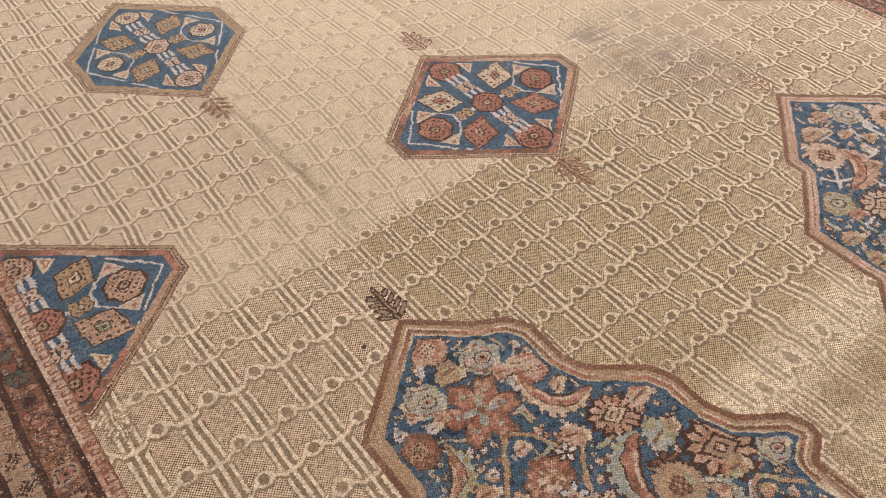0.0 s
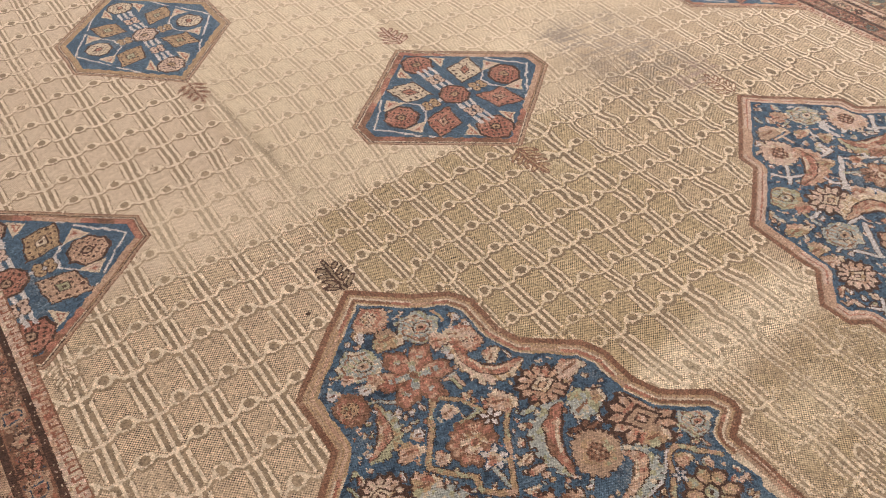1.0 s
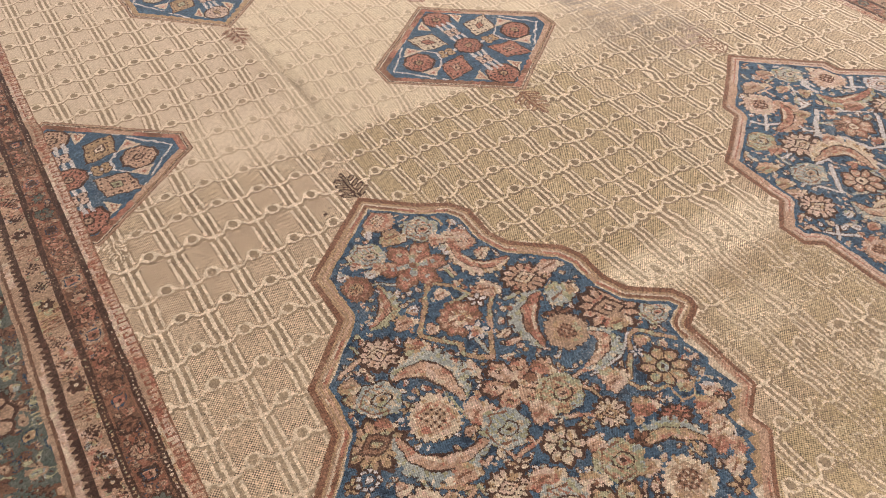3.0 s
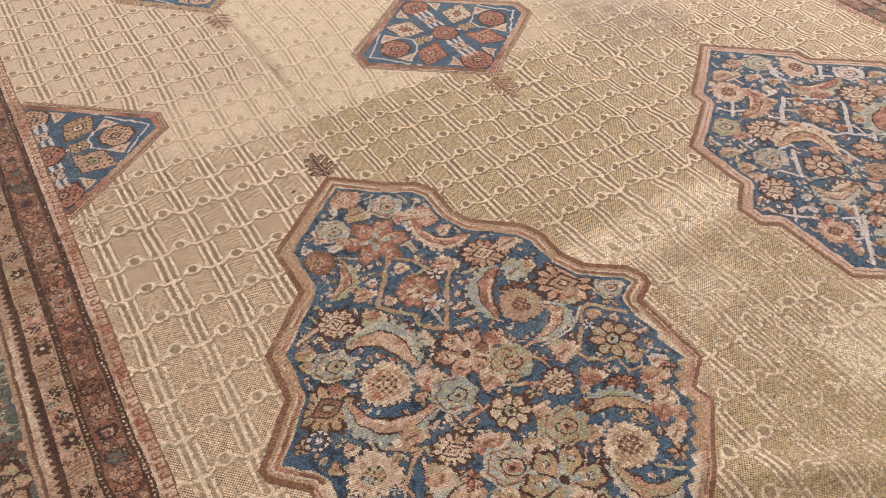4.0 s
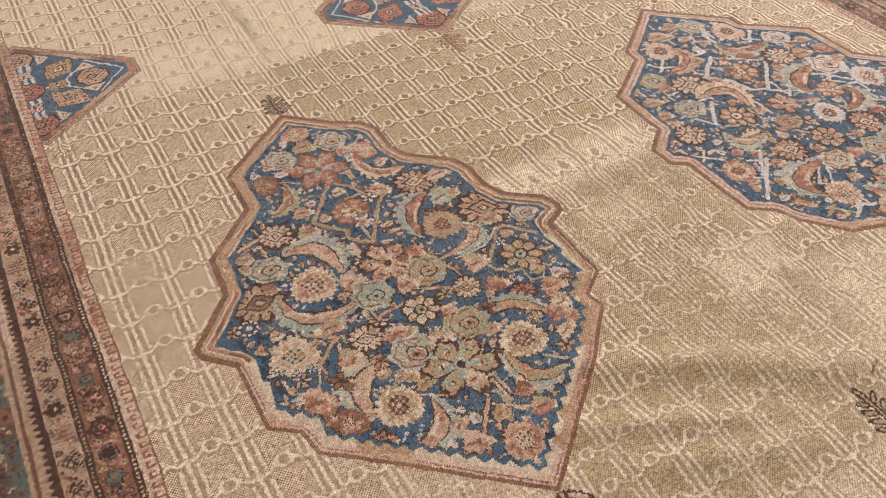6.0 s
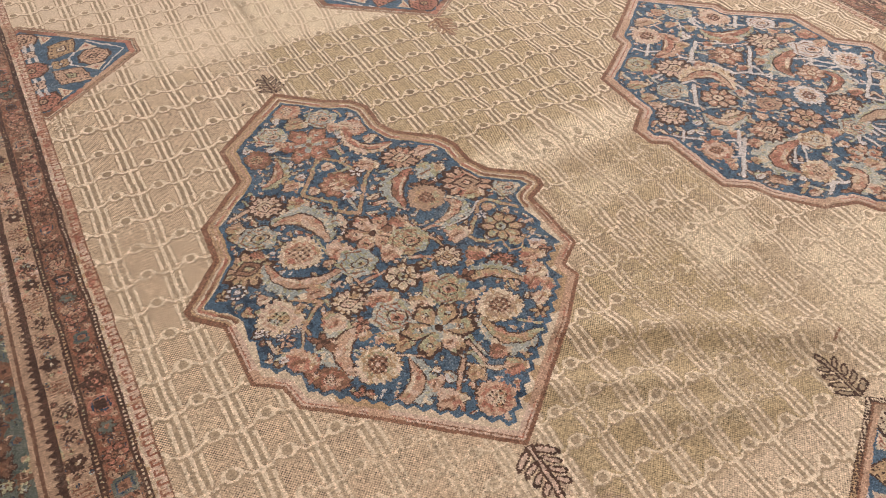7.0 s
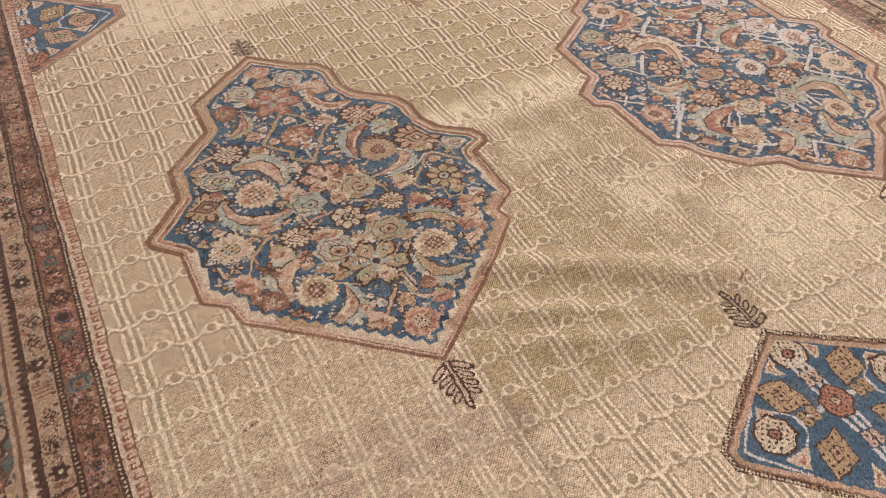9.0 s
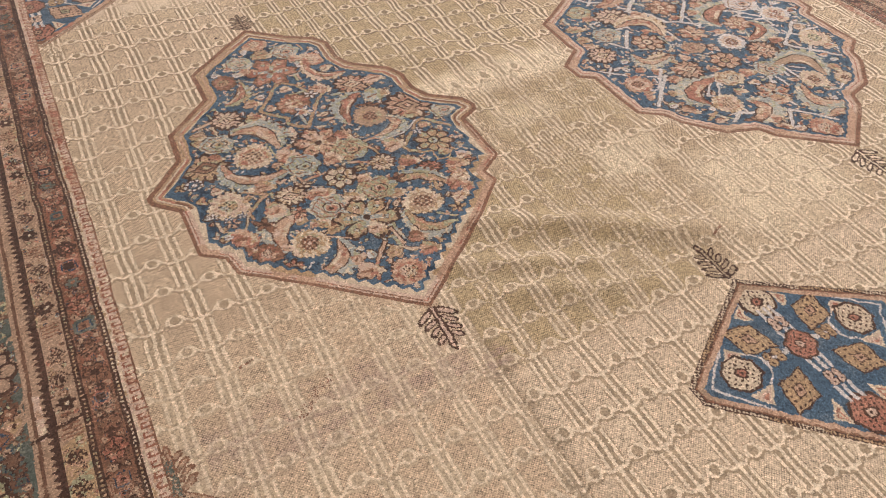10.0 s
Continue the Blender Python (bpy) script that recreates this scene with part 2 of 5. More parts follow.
wall_paint = plaster("wall_paint", (0.72, 0.68, 0.62), (0.64, 0.6, 0.55))
ceiling_paint = plaster("ceiling_paint", (0.78, 0.75, 0.7), (0.72, 0.69, 0.63))
floor_finish = plaster("floor_concrete", (0.30, 0.26, 0.22), (0.22, 0.19, 0.16), 3.0)
foundation_wool = plaster("rug_foundation", (0.42, 0.34, 0.25), (0.33, 0.26, 0.18), 30.0)


# ---- the room round the rug ----
def box_mesh(name, x0, x1, y0, y1, z0, z1, material):
    bm = bmesh.new()
    bmesh.ops.create_cube(bm, size=1.0, matrix=Matrix.Translation(((x0 + x1) / 2, (y0 + y1) / 2, (z0 + z1) / 2)) @ Matrix.Diagonal((x1 - x0, y1 - y0, z1 - z0, 1)))
    me = bpy.data.meshes.new(name)
    bm.to_mesh(me)
    bm.free()
    me.materials.append(material)
    return new(name, me)


RX0, RX1, RY0, RY1, RH = ROOM
RUG_BASE = -0.012
tagged(box_mesh("floor", RX0, RX1, RY0, RY1, RUG_BASE - 0.15, RUG_BASE, floor_finish), "plain grey-brown floor under the rug", "floor", kind="structure")
tagged(box_mesh("ceiling", RX0, RX1, RY0, RY1, RH, RH + 0.12, ceiling_paint), "plain off-white ceiling", "ceiling", kind="structure")
for wall, x0, x1, y0, y1 in (("wall_west", RX0 - 0.15, RX0, RY0, RY1), ("wall_east", RX1, RX1 + 0.15, RY0, RY1),
                             ("wall_south", RX0 - 0.15, RX1 + 0.15, RY0 - 0.15, RY0), ("wall_north", RX0 - 0.15, RX1 + 0.15, RY1, RY1 + 0.15)):
    tagged(box_mesh(wall, x0, x1, y0, y1, RUG_BASE - 0.15, RH + 0.12, wall_paint), "plain warm white plastered wall", "wall", kind="structure")

# ---- the rug: a map of knots, painted motif by motif ----
LEFT, RIGHT = -0.69, 2.20            # the field's long edges
BORDER = 0.72                        # guards and main border together
X0, X1, Y0, Y1 = LEFT - BORDER, RIGHT + BORDER, -2.1, 3.3
NX, NY = round((X1 - X0) / KNOT), round((Y1 - Y0) / KNOT)
XS, YS = X0 + KNOT * (np.arange(NX) + 0.5), Y0 + KNOT * (np.arange(NY) + 0.5)
rng = np.random.default_rng(7)


def smooth_noise(step, size):
    """Even random waves about `step` metres long, over the whole map."""
    ny, nx = int((Y1 - Y0) / step) + 3, int((X1 - X0) / step) + 3
    grid = rng.normal(0, 1, (ny, nx))
    fx, fy = (XS - X0) / step, (YS - Y0) / step
    ix, iy = fx.astype(int), fy.astype(int)
    sx, sy = fx - ix, fy - iy
    sx, sy = sx * sx * (3 - 2 * sx), (sy * sy * (3 - 2 * sy))[:, None]
    top = grid[iy][:, ix] * (1 - sx) + grid[iy][:, ix + 1] * sx
    low = grid[iy + 1][:, ix] * (1 - sx) + grid[iy + 1][:, ix + 1] * sx
    return size * (top * (1 - sy) + low * sy)


def fuzz():
    return rng.normal(0, 0.0004, (NY, NX))


# the weaver's hand: nothing runs quite straight
WX = XS[None, :] + smooth_noise(0.35, 0.003) + smooth_noise(0.06, 0.0012) + fuzz()
WY = YS[:, None] + smooth_noise(0.35, 0.003) + smooth_noise(0.06, 0.0012) + fuzz()

MX, MY = WX + smooth_noise(0.02, 0.0024) + fuzz(), WY + smooth_noise(0.02, 0.0024) + fuzz()

PART = np.zeros((NY, NX), np.int16)
DYE = np.zeros((NY, NX), np.int8)
REGION = np.zeros((NY, NX), np.int8)
BUSY = np.zeros((NY, NX), bool)
PARTS = []  # name, parent (number or None), label, kind


def part(name, parent=None, label="", kind=""):
    PARTS.append((name, parent, label, kind))
    return len(PARTS) - 1


def window(x, y, reach):
    i0, i1 = max(0, int((x - reach - X0) / KNOT)), min(NX, int((x + reach - X0) / KNOT) + 2)
    j0, j1 = max(0, int((y - reach - Y0) / KNOT)), min(NY, int((y + reach - Y0) / KNOT) + 2)
    return np.s_[j0:j1, i0:i1]


def paint(x, y, size, turn, shape, number, region=None, free=False, wide=1.0):
    """Knots a motif: shape gives a dye for every knot from its place in the motif's own square of -1 to 1."""
    win = window(x, y, size * 1.75)
    p, q = MX[win] - x, MY[win] - y
    a = radians(turn)
    p, q = (p * math.cos(a) + q * math.sin(a)) / size, (q * math.cos(a) - p * math.sin(a)) / size
    dyes = shape(p, q / wide)
    mask = dyes >= 0
    if region is not None:
        mask &= REGION[win] == region
    if free:
        mask &= ~BUSY[win]
    DYE[win][mask] = dyes[mask]
    PART[win][mask] = number
    BUSY[win][mask] = True


def layers(shape, *steps):
    out = np.full(shape, -1, int)
    for mask, dye in steps:
        out[mask] = CODE[dye]
    return out


# --- motif shapes ---
def rosette_shape(petals, leaf, heart, edge):
    def shape(p, q):
        r, t = np.hypot(p, q), np.arctan2(q, p)
        rim = 0.94 + 0.07 * np.cos(petals * t)
        return layers(p.shape, (r < rim, edge), (r < rim - 0.13, leaf), ((r < rim - 0.05) & (np.cos(petals * t) < -0.80) & (r > 0.42), edge),
                      (r < 0.52, edge), (r < 0.46, heart), ((r < 0.44) & (np.cos(6 * t) < -0.3) & (r > 0.24), edge), (r < 0.14, leaf), ((r < 0.08), edge))
    return shape


def petalled_shape(petals, leaf, heart, edge):
    def shape(p, q):
        r, t = np.hypot(p, q), np.arctan2(q, p)
        swing = np.abs(np.cos(petals * t / 2))
        rim = 0.78 + 0.24 * swing
        return layers(p.shape, (r < rim, edge), ((r < rim - 0.12) & (swing > 0.30), leaf), ((r > 0.5) & (r < 0.62) & (swing > 0.9), heart),
                      (r < 0.36, edge), (r < 0.26, heart), (r < 0.1, edge))
    return shape


def sickle_shape(leaf, rim):
    def shape(p, q):
        outer, inner = np.hypot(p, q + 0.35), np.hypot(p * 0.92, q + 1.02)
        body = (outer < 1.0) & (inner > 0.98)
        core = (outer < 0.78) & (inner > 1.13)
        stroke = (outer < 0.83) & (inner > 1.08)
        saw = (outer < 1.0 + 0.07 * np.sign(np.sin(11 * np.arctan2(p, q + 0.35)))) & (inner > 0.98)
        return layers(p.shape, (saw | body, rim), (stroke, "brown"), (core, leaf))
    return shape


def blossom_shape(leaf, heart):
    def shape(p, q):
        d = np.maximum(np.abs(p), np.abs(q))
        s = np.abs(p) + np.abs(q)
        return layers(p.shape, ((d < 0.82) & (s < 1.35), leaf), ((d < 0.60) & (s < 0.95) & (d > 0.48), "deep"), ((d < 0.44) & (s < 0.7), heart), (s < 0.22, "brown"))
    return shape


def bud_shape(leaf, heart):
    def shape(p, q):
        e = np.hypot(p / 0.62, q * 0.95)
        notch = (np.abs(p) < 0.22) & (q > 0.55)
        return layers(p.shape, ((e < 1.0) & ~notch, leaf), (np.hypot(p / 0.42, (q + 0.1) / 0.6) < 1.0, heart), (np.hypot(p, q + 0.1) < 0.16, "brown"))
    return shape


def flower_shape(leaf, heart):
    def shape(p, q):
        r, t = np.hypot(p, q), np.arctan2(q, p)
        rim = 0.80 + 0.16 * np.cos(6 * t)
        return layers(p.shape, (r < rim, "brown"), (r < rim - 0.2, leaf), (r < 0.22, heart))
    return shape


# --- medallions: each keeps its number, region and place ---
MOTIFS = []
MEDALLIONS = []


class Medallion:
    def __init__(self, name, x, y, label, region):
        self.x, self.y, self.region = x, y, region
        self.part = part(name, None, label)
        self.band = part("outline_band", self.part, "brown, ivory and salmon outline band")
        self.rest = part("leaf_remnant", self.part, "small remnants of half-hidden leaves", "stuff")

    def put(self, name, x, y, size, turn, shape, label="", wide=1.0):
        paint(self.x + x, self.y + y, size, turn, shape, part(name, self.part, label), self.region, wide=wide)
        MOTIFS.append((len(PARTS) - 1, window(self.x + x, self.y + y, size * 1.75), self.rest))


def edge_distance(px, py, outline):
    """Distance to a closed outline, negative inside."""
    best, inside = np.full(px.shape, 9.0), np.zeros(px.shape, bool)
    for (ax, ay), (bx, by) in zip(outline, outline[1:] + outline[:1]):
        dx, dy = bx - ax, by - ay
        k = np.clip(((px - ax) * dx + (py - ay) * dy) / (dx * dx + dy * dy), 0, 1)
        best = np.minimum(best, np.hypot(px - ax - k * dx, py - ay - k * dy))
        if dy:
            inside ^= ((ay > py) != (by > py)) & (px < ax + dx * (py - ay) / dy)
    return np.where(inside, -best, best)


def lay_medallion(m, outline, bands, reach, saw=0.006, keep=None, barber=False, low=None):
    """The ground and the outline bands. bands: (depth, dye) from the outside in."""
    win = window(m.x, m.y, reach)
    px, py = WX[win], WY[win]
    d = -edge_distance(px - m.x, py - m.y, outline)
    if keep:
        d = np.where((px > keep[0]) & (px < keep[1]), d, -1)
    teeth = saw * np.where(py < m.y - 0.13, 1.0, 0.3) * (np.abs(((np.abs(px - m.x) + 0.45 * py) / 0.040) % 1.0 - 0.5) * 2 - 0.5)
    mask = d > 0
    PART[win][mask], DYE[win][mask], REGION[win][mask], BUSY[win][mask] = m.band, CODE[bands[0][1]], -1, True
    for depth, dye in bands[1:-1]:
        DYE[win][d > depth] = CODE[dye]
    if low:                                                       # the lower edges are drawn in other shades
        for depth, dye in low:
            DYE[win][(d > depth) & (py < m.y - 0.13)] = CODE[dye]
        DYE[win][(d > 0.011) & (px > m.x + 0.06) & (py < m.y - 0.13) & (DYE[win] == CODE["pink"])] = CODE["salmon"]
    if barber:
        twist = (np.floor(px / 0.006) + np.floor(py / 0.006)) % 2 < 1
        DYE[win][(d > 0.002) & (d < 0.011) & twist] = CODE["cream"]
        DYE[win][(d > 0.015) & (d < 0.018 + teeth)] = CODE["umber"]
    # the band's own abrash, a hand's width at a time
    lot = (smooth_noise(0.13, 1.0) + smooth_noise(0.03, 0.4))[win]
    for low, swaps in ((0.35, (("rust", "salmon"), ("pink", "salmon"), ("cream", "tan"))), (-9.0, (("salmon", "clay"), ("rust", "umber")))):
        for one, two in swaps:
            DYE[win][mask & (lot > low if low > -1 else lot < -0.55) & (DYE[win] == CODE[one])] = CODE[two]
    inner = d > bands[-1][0] + teeth
    DYE[win][inner], PART[win][inner], REGION[win][inner], BUSY[win][inner] = CODE[bands[-1][1]], m.part, m.region, False


def mirrored(half):
    return list(half) + [(-x, y) for x, y in reversed(half) if x > 0.001]


# --- field lattice ---
field = part("camel_field", None, "worn camel-coloured stippled field")
lattice = part("lattice", None, "pale lattice lines and brown bars", "stuff")
# the weaver's dots: columns and rows keep no even distance
COLUMNS = (-1.51, -0.700, -0.582, -0.464, -0.349, -0.229, -0.111, -0.004, 0.102, 0.212, 0.328, 0.43, 0.54, 0.65, 0.78, 0.905, 3.065)
COLUMN_NUMBERS = (-7, 0, 1, 2, 3, 4, 5, 6, 7, 8, 9, 10, 11, 12, 13, 14, 32)
ROWS_AT = (-2.54, -1.21, -1.10, -0.988, -0.896, -0.794, -0.715, -0.625, 0.14, 0.249, 0.367, 0.479, 0.592, 0.695, 0.837, 0.94, 1.04, 1.81, 3.62)
ROW_NUMBERS = (-12, 0, 1, 2, 3, 4, 5, 6, 13, 14, 15, 16, 17, 18, 19, 20, 21, 28, 44)
# between the two medallions they drift away from that count
DRIFT_COLUMNS = (-1.51, -0.111, -0.004, 0.09, 0.185, 0.287, 0.407, 0.525, 0.638, 0.766, 0.902, 1.0, 3.065)
DRIFT_COLUMN_NUMBERS = (-7, 5, 6, 7, 8, 9, 10, 11, 12, 13, 14, 15, 32)
DRIFT_ROWS = (-2.54, -0.625, 0.26, 0.345, 0.432, 0.540, 0.642, 0.743, 0.845, 0.948, 1.045, 1.81, 3.62)
DRIFT_ROW_NUMBERS = (-12, 6, 13, 14, 15, 16, 17, 18, 19, 20, 21, 28, 44)
DX, DY = 0.118, 0.110


def eased(v, low, high):
    k = np.clip((v - low) / (high - low), 0, 1)
    return k * k * (3 - 2 * k)


def lay_field():
    x = WX + smooth_noise(0.5, 0.003) - 0.03 * eased(WY, 1.1, 1.6)
    y = WY + smooth_noise(0.5, 0.003) + smooth_noise(0.14, 0.0015)
    wild = eased(WX, 0.35, 0.7) * eased(WY, -1.1, -0.8) * (1 - eased(WY, 1.0, 1.2))              # a careless stretch by the second medallion
    x = x + wild * (smooth_noise(0.09, 0.006) + smooth_noise(0.04, 0.004))
    y = y + wild * (smooth_noise(0.08, 0.008) + smooth_noise(0.04, 0.005))
    u, v = np.interp(x, COLUMNS, COLUMN_NUMBERS), np.interp(y, ROWS_AT, ROW_NUMBERS)
    drift = eased(WX, 0.12, 0.3) * eased(WY, -0.1, 0.25) * (1 - eased(WY, 1.0, 1.2))
    u = u + drift * (np.interp(x, DRIFT_COLUMNS, DRIFT_COLUMN_NUMBERS) - u)
    v = v + drift * (np.interp(y, DRIFT_ROWS, DRIFT_ROW_NUMBERS) - v)
    sa, b = (u - np.round(u)) * DX, (v - np.round(v)) * DY        # from the nearest dot
    a = np.abs(sa)
    mid = DX / 2 - a                                              # from the middle of the bars
    fall = 0.0175 * np.clip((a - 0.019) / 0.019, 0, 1)            # the rows drop from every dot to the bars
    c = b + fall
    down = -c % DY                                                # from the top of a cell
    DYE[:], PART[:] = CODE["ground"], field

    def lay(mask, dye):
        DYE[mask], PART[mask] = CODE[dye], lattice

    # side bars of the stippled cells
    lay((mid > 0.0232) & (mid < 0.0270) & (down > 0.018) & (down < 0.094), "bar")
    lay((mid > 0.0150) & (mid < 0.0232) & (down > 0.012) & (down < 0.098), "line")
    lay((mid > 0.0043) & (mid < 0.0152) & (down > 0.004) & (down < 0.104), "bar")
    # the net: one bar down the middle, and rows that open round the dots
    open_by = np.clip(0.0170 - (a - 0.011) * 0.90, 0.0036, 0.0170)
    lay((c < 0) & (np.abs(c) < open_by + 0.0078), "bar")
    lay((c > 0) & (np.abs(c) < open_by + 0.0022) & (a < 0.03), "bar")
    lay(np.abs(c) < open_by, "line")
    lay((mid < 0.0044) | (mid + np.abs(c) * 1.1 < 0.0115), "line")
    hexa = np.maximum(np.maximum(a, np.abs(b) * 0.92), (a + np.abs(b)) * 0.68)
    lay(hexa < 0.0118, "bar")
    # worn stretches, where the lattice has gone down into the ground
    bald = smooth_noise(0.12, 0.5) + smooth_noise(0.4, 0.5) + smooth_noise(0.02, 0.35)
    for x0, x1, y0, y1, much in ((0.1, 1.2, -1.05, 0.15, 0.4), (0.1, 0.75, 1.05, 2.9, 0.3), (0.8, 2.2, 1.0, 2.9, 0.5), (0.4, 1.0, -0.3, 0.3, 0.2), (-0.7, 0.1, -2.2, -0.6, 0.2)):
        inside = (WX > x0) & (WX < x1) & (WY > y0) & (WY < y1)
        bald[inside] += much
    dull = eased(WX, 0.10, 0.18) * (1 - eased(WX, 0.62, 0.9)) * eased(WY, -1.02, -0.95) * (1 - eased(WY, -0.42, -0.25))
    # the threadbare stretch by the first medallion: the rows are lost, short hatched bars along the warp are left
    bare = eased(WX, 0.42, 0.56) * (1 - eased(WX, 1.05, 1.3)) * eased(WY, -0.98, -0.85) * (1 - eased(WY, -0.02, 0.1))
    patch = smooth_noise(0.07, 1.0) + smooth_noise(0.025, 0.5)
    comb = ((WX + smooth_noise(0.2, 0.004)) / 0.0135) % 1.0
    lost = rng.random((NY, NX)) < bare * np.clip(0.32 + 0.4 * patch, 0.04, 0.85) * np.where(mid < 0.028, 0.5, 1.0)
    DYE[lost], PART[lost] = CODE["ground"], field
    hatched = smooth_noise(0.05, 1.0) + smooth_noise(0.02, 0.4)
    kept = (bare > 0.3) & (hatched > 0.62) & (rng.random((NY, NX)) < 0.8)
    lay(kept & (comb < 0.40), "bar")
    lay(kept & (comb > 0.46) & (comb < 0.84), "line")
    stipple = (bare > 0.3) & (smooth_noise(0.055, 1.0) < -0.15) & (np.floor(XS / 0.005)[None, :] % 2 == np.floor(YS / 0.005)[:, None] % 2) & (DYE == CODE["ground"])
    lay(stipple & (rng.random((NY, NX)) < 0.7), "bar")
    gone = ((bald > 0.9) & (rng.random((NY, NX)) < 0.42)) | (rng.random((NY, NX)) < 0.1 * dull)
    DYE[gone], PART[gone] = CODE["ground"], field


lay_field()

# --- the large flowered medallions ---
WIDE = (0.0, "umber"), (0.0155, "tan"), (0.0205, "clay"), (0.0245, "cream"), (0.0295, "rust"), (0.0385, "tan"), (0.0425, "cream"), (0.046, "blue")
ROSE = (0.0, "umber"), (0.014, "clay"), (0.018, "pink"), (0.027, "rust"), (0.031, "pink"), (0.042, "blue")


# --- hand-drawn motifs: every one is laid along an axis, as wide as it is ---
def soft_shape(leaf, rim, heart):
    """A rosette with a ragged rim and a speckled heart, without an outline."""
    def shape(p, q):
        r, t = np.hypot(p, q), np.arctan2(q, p)
        edge = 1.0 + 0.05 * np.sign(np.sin(19 * t)) + 0.05 * np.cos(3 * t + 1)
        specks = np.sin(p * 19 + 0.5) * np.sin(q * 19 + 1.5)
        return layers(p.shape, (r < edge, rim), (r < 0.70 + 0.06 * np.cos(9 * t), leaf), ((r < 0.60) & (specks > 0.35), rim), ((r < 0.46) & (specks < 0.55), heart),
                      ((r < 0.46) & (specks < -0.45), "brown"), (r < 0.10, rim))
    return shape


def serrate_shape(leaf, heart, edge):
    """A toothed palmette with a dark outline and an eye."""
    def shape(p, q):
        r, t = np.hypot(p, q), np.arctan2(q, p)
        tooth = np.abs((t * 13 / math.tau) % 1.0 - 0.5) * 2
        rim = 0.86 + 0.24 * tooth
        eye = np.abs(p) * 0.85 + np.abs(q) * 1.2
        return layers(p.shape, (r < rim, edge), (r < rim - 0.17, leaf), ((tooth < 0.3) & (r > 0.52) & (r < 0.7), edge), (eye < 0.56, edge), (eye < 0.44, heart), (eye < 0.24, edge), (eye < 0.15, leaf))
    return shape


def star_shape(leaf, heart, edge):
    """A large spread palmette: six pointed lobes round a pale cross."""
    def shape(p, q):
        r, t = np.hypot(p, q), np.arctan2(q, p)
        lobe = np.abs(np.cos(3 * t + 0.4))
        rim = 0.56 + 0.50 * lobe ** 0.6 + 0.05 * np.sign(np.sin(17 * t))
        cross = (np.abs(q + 0.1 * p) < 0.11) & (np.abs(p) < 0.52) | (np.abs(p - 0.3 * q) < 0.10) & (np.abs(q) < 0.46)
        return layers(p.shape, (r < rim, edge), ((r < rim - 0.11) & (lobe > 0.22), leaf), ((r > 0.55) & (r < 0.72) & (lobe > 0.9), edge), ((r > 0.60) & (r < 0.70) & (lobe > 0.93), heart), (cross, heart),
                      (cross & (np.hypot(p, q) < 0.14), edge))
    return shape


def hex_shape(leaf, core):
    """A six-sided pale blossom, hatched, with a small eye."""
    def shape(p, q):
        d = np.maximum(np.abs(q) * 0.98, np.abs(p) * 0.80 + np.abs(q) * 0.45) + 0.05 * np.sin(9 * p + 3) * np.sin(9 * q)
        hatch = (np.sin((p + 0.7 * q) * 21) > 0.55) & (d < 0.62)
        eye = np.hypot(p - 0.12, q * 1.2 + 0.08)
        return layers(p.shape, (d < 0.88, leaf), ((d < 0.72) & (d > 0.64) & (p < 0.35), "umber"), (hatch, core), (eye < 0.46, "brown"), (eye < 0.38, leaf), (eye < 0.28, core), (eye < 0.12, "brown"))
    return shape


def lump_shape(leaf, streak):
    """A small uneven bud: two shades, a dark vein and a paler tip."""
    def shape(p, q):
        r, t = np.hypot(p, q), np.arctan2(q, p)
        rim = 0.92 + 0.14 * np.cos(3 * t + 0.8) + 0.06 * np.sign(np.sin(11 * t))
        return layers(p.shape, (r < rim, leaf), ((r < rim) & (q + 0.5 * p > 0.35), streak), ((np.abs(q - 0.2 * p) < 0.13) & (p > -0.6) & (p < 0.25), "umber"), ((r < rim) & (p > 0.55), "cream"))
    return shape


def crab_shape(leaf, edge):
    """A little dark flower with claws."""
    def shape(p, q):
        r, t = np.hypot(p, q), np.arctan2(q, p)
        rim = 0.85 + 0.28 * np.cos(5 * t)
        return layers(p.shape, (r < rim, edge), ((r < rim - 0.18) & (np.cos(5 * t) > -0.3), leaf), (r < 0.22, edge))
    return shape


def ring_shape(leaf, core):
    def shape(p, q):
        r, t = np.hypot(p, q), np.arctan2(q, p)
        return layers(p.shape, ((r < 0.98) & (r > 0.66) & (np.sin(9 * t) > -0.5), leaf), (r < 0.25, leaf))
    return shape


def soft(m, x, y, size, turn, wide, leaf, rim, heart):
    m.put("rosette", x, y, size, turn, soft_shape(leaf, rim, heart), leaf + " ragged rosette with " + rim + " rim", wide)


def serrate(m, x, y, size, turn, wide, leaf, heart, edge):
    m.put("palmette", x, y, size, turn, serrate_shape(leaf, heart, edge), leaf + " toothed palmette with dark outline", wide)


def star(m, x, y, size, turn, wide, leaf, heart, edge):
    m.put("spread_palmette", x, y, size, turn, star_shape(leaf, heart, edge), leaf + " spread palmette of six lobes", wide)


def hexagon(m, x, y, size, turn, wide, leaf, core):
    m.put("six_sided_blossom", x, y, size, turn, hex_shape(leaf, core), leaf + " six-sided hatched blossom", wide)


def lump(m, x, y, size, turn, wide, leaf, streak):
    m.put("bud", x, y, size, turn, lump_shape(leaf, streak), "", wide)


def crab(m, x, y, size, turn, wide, leaf, edge):
    m.put("clawed_flower", x, y, size, turn, crab_shape(leaf, edge), "", wide)


def ring(m, x, y, size, turn, wide, leaf, core):
    m.put("ring_flower", x, y, size, turn, ring_shape(leaf, core), "", wide)


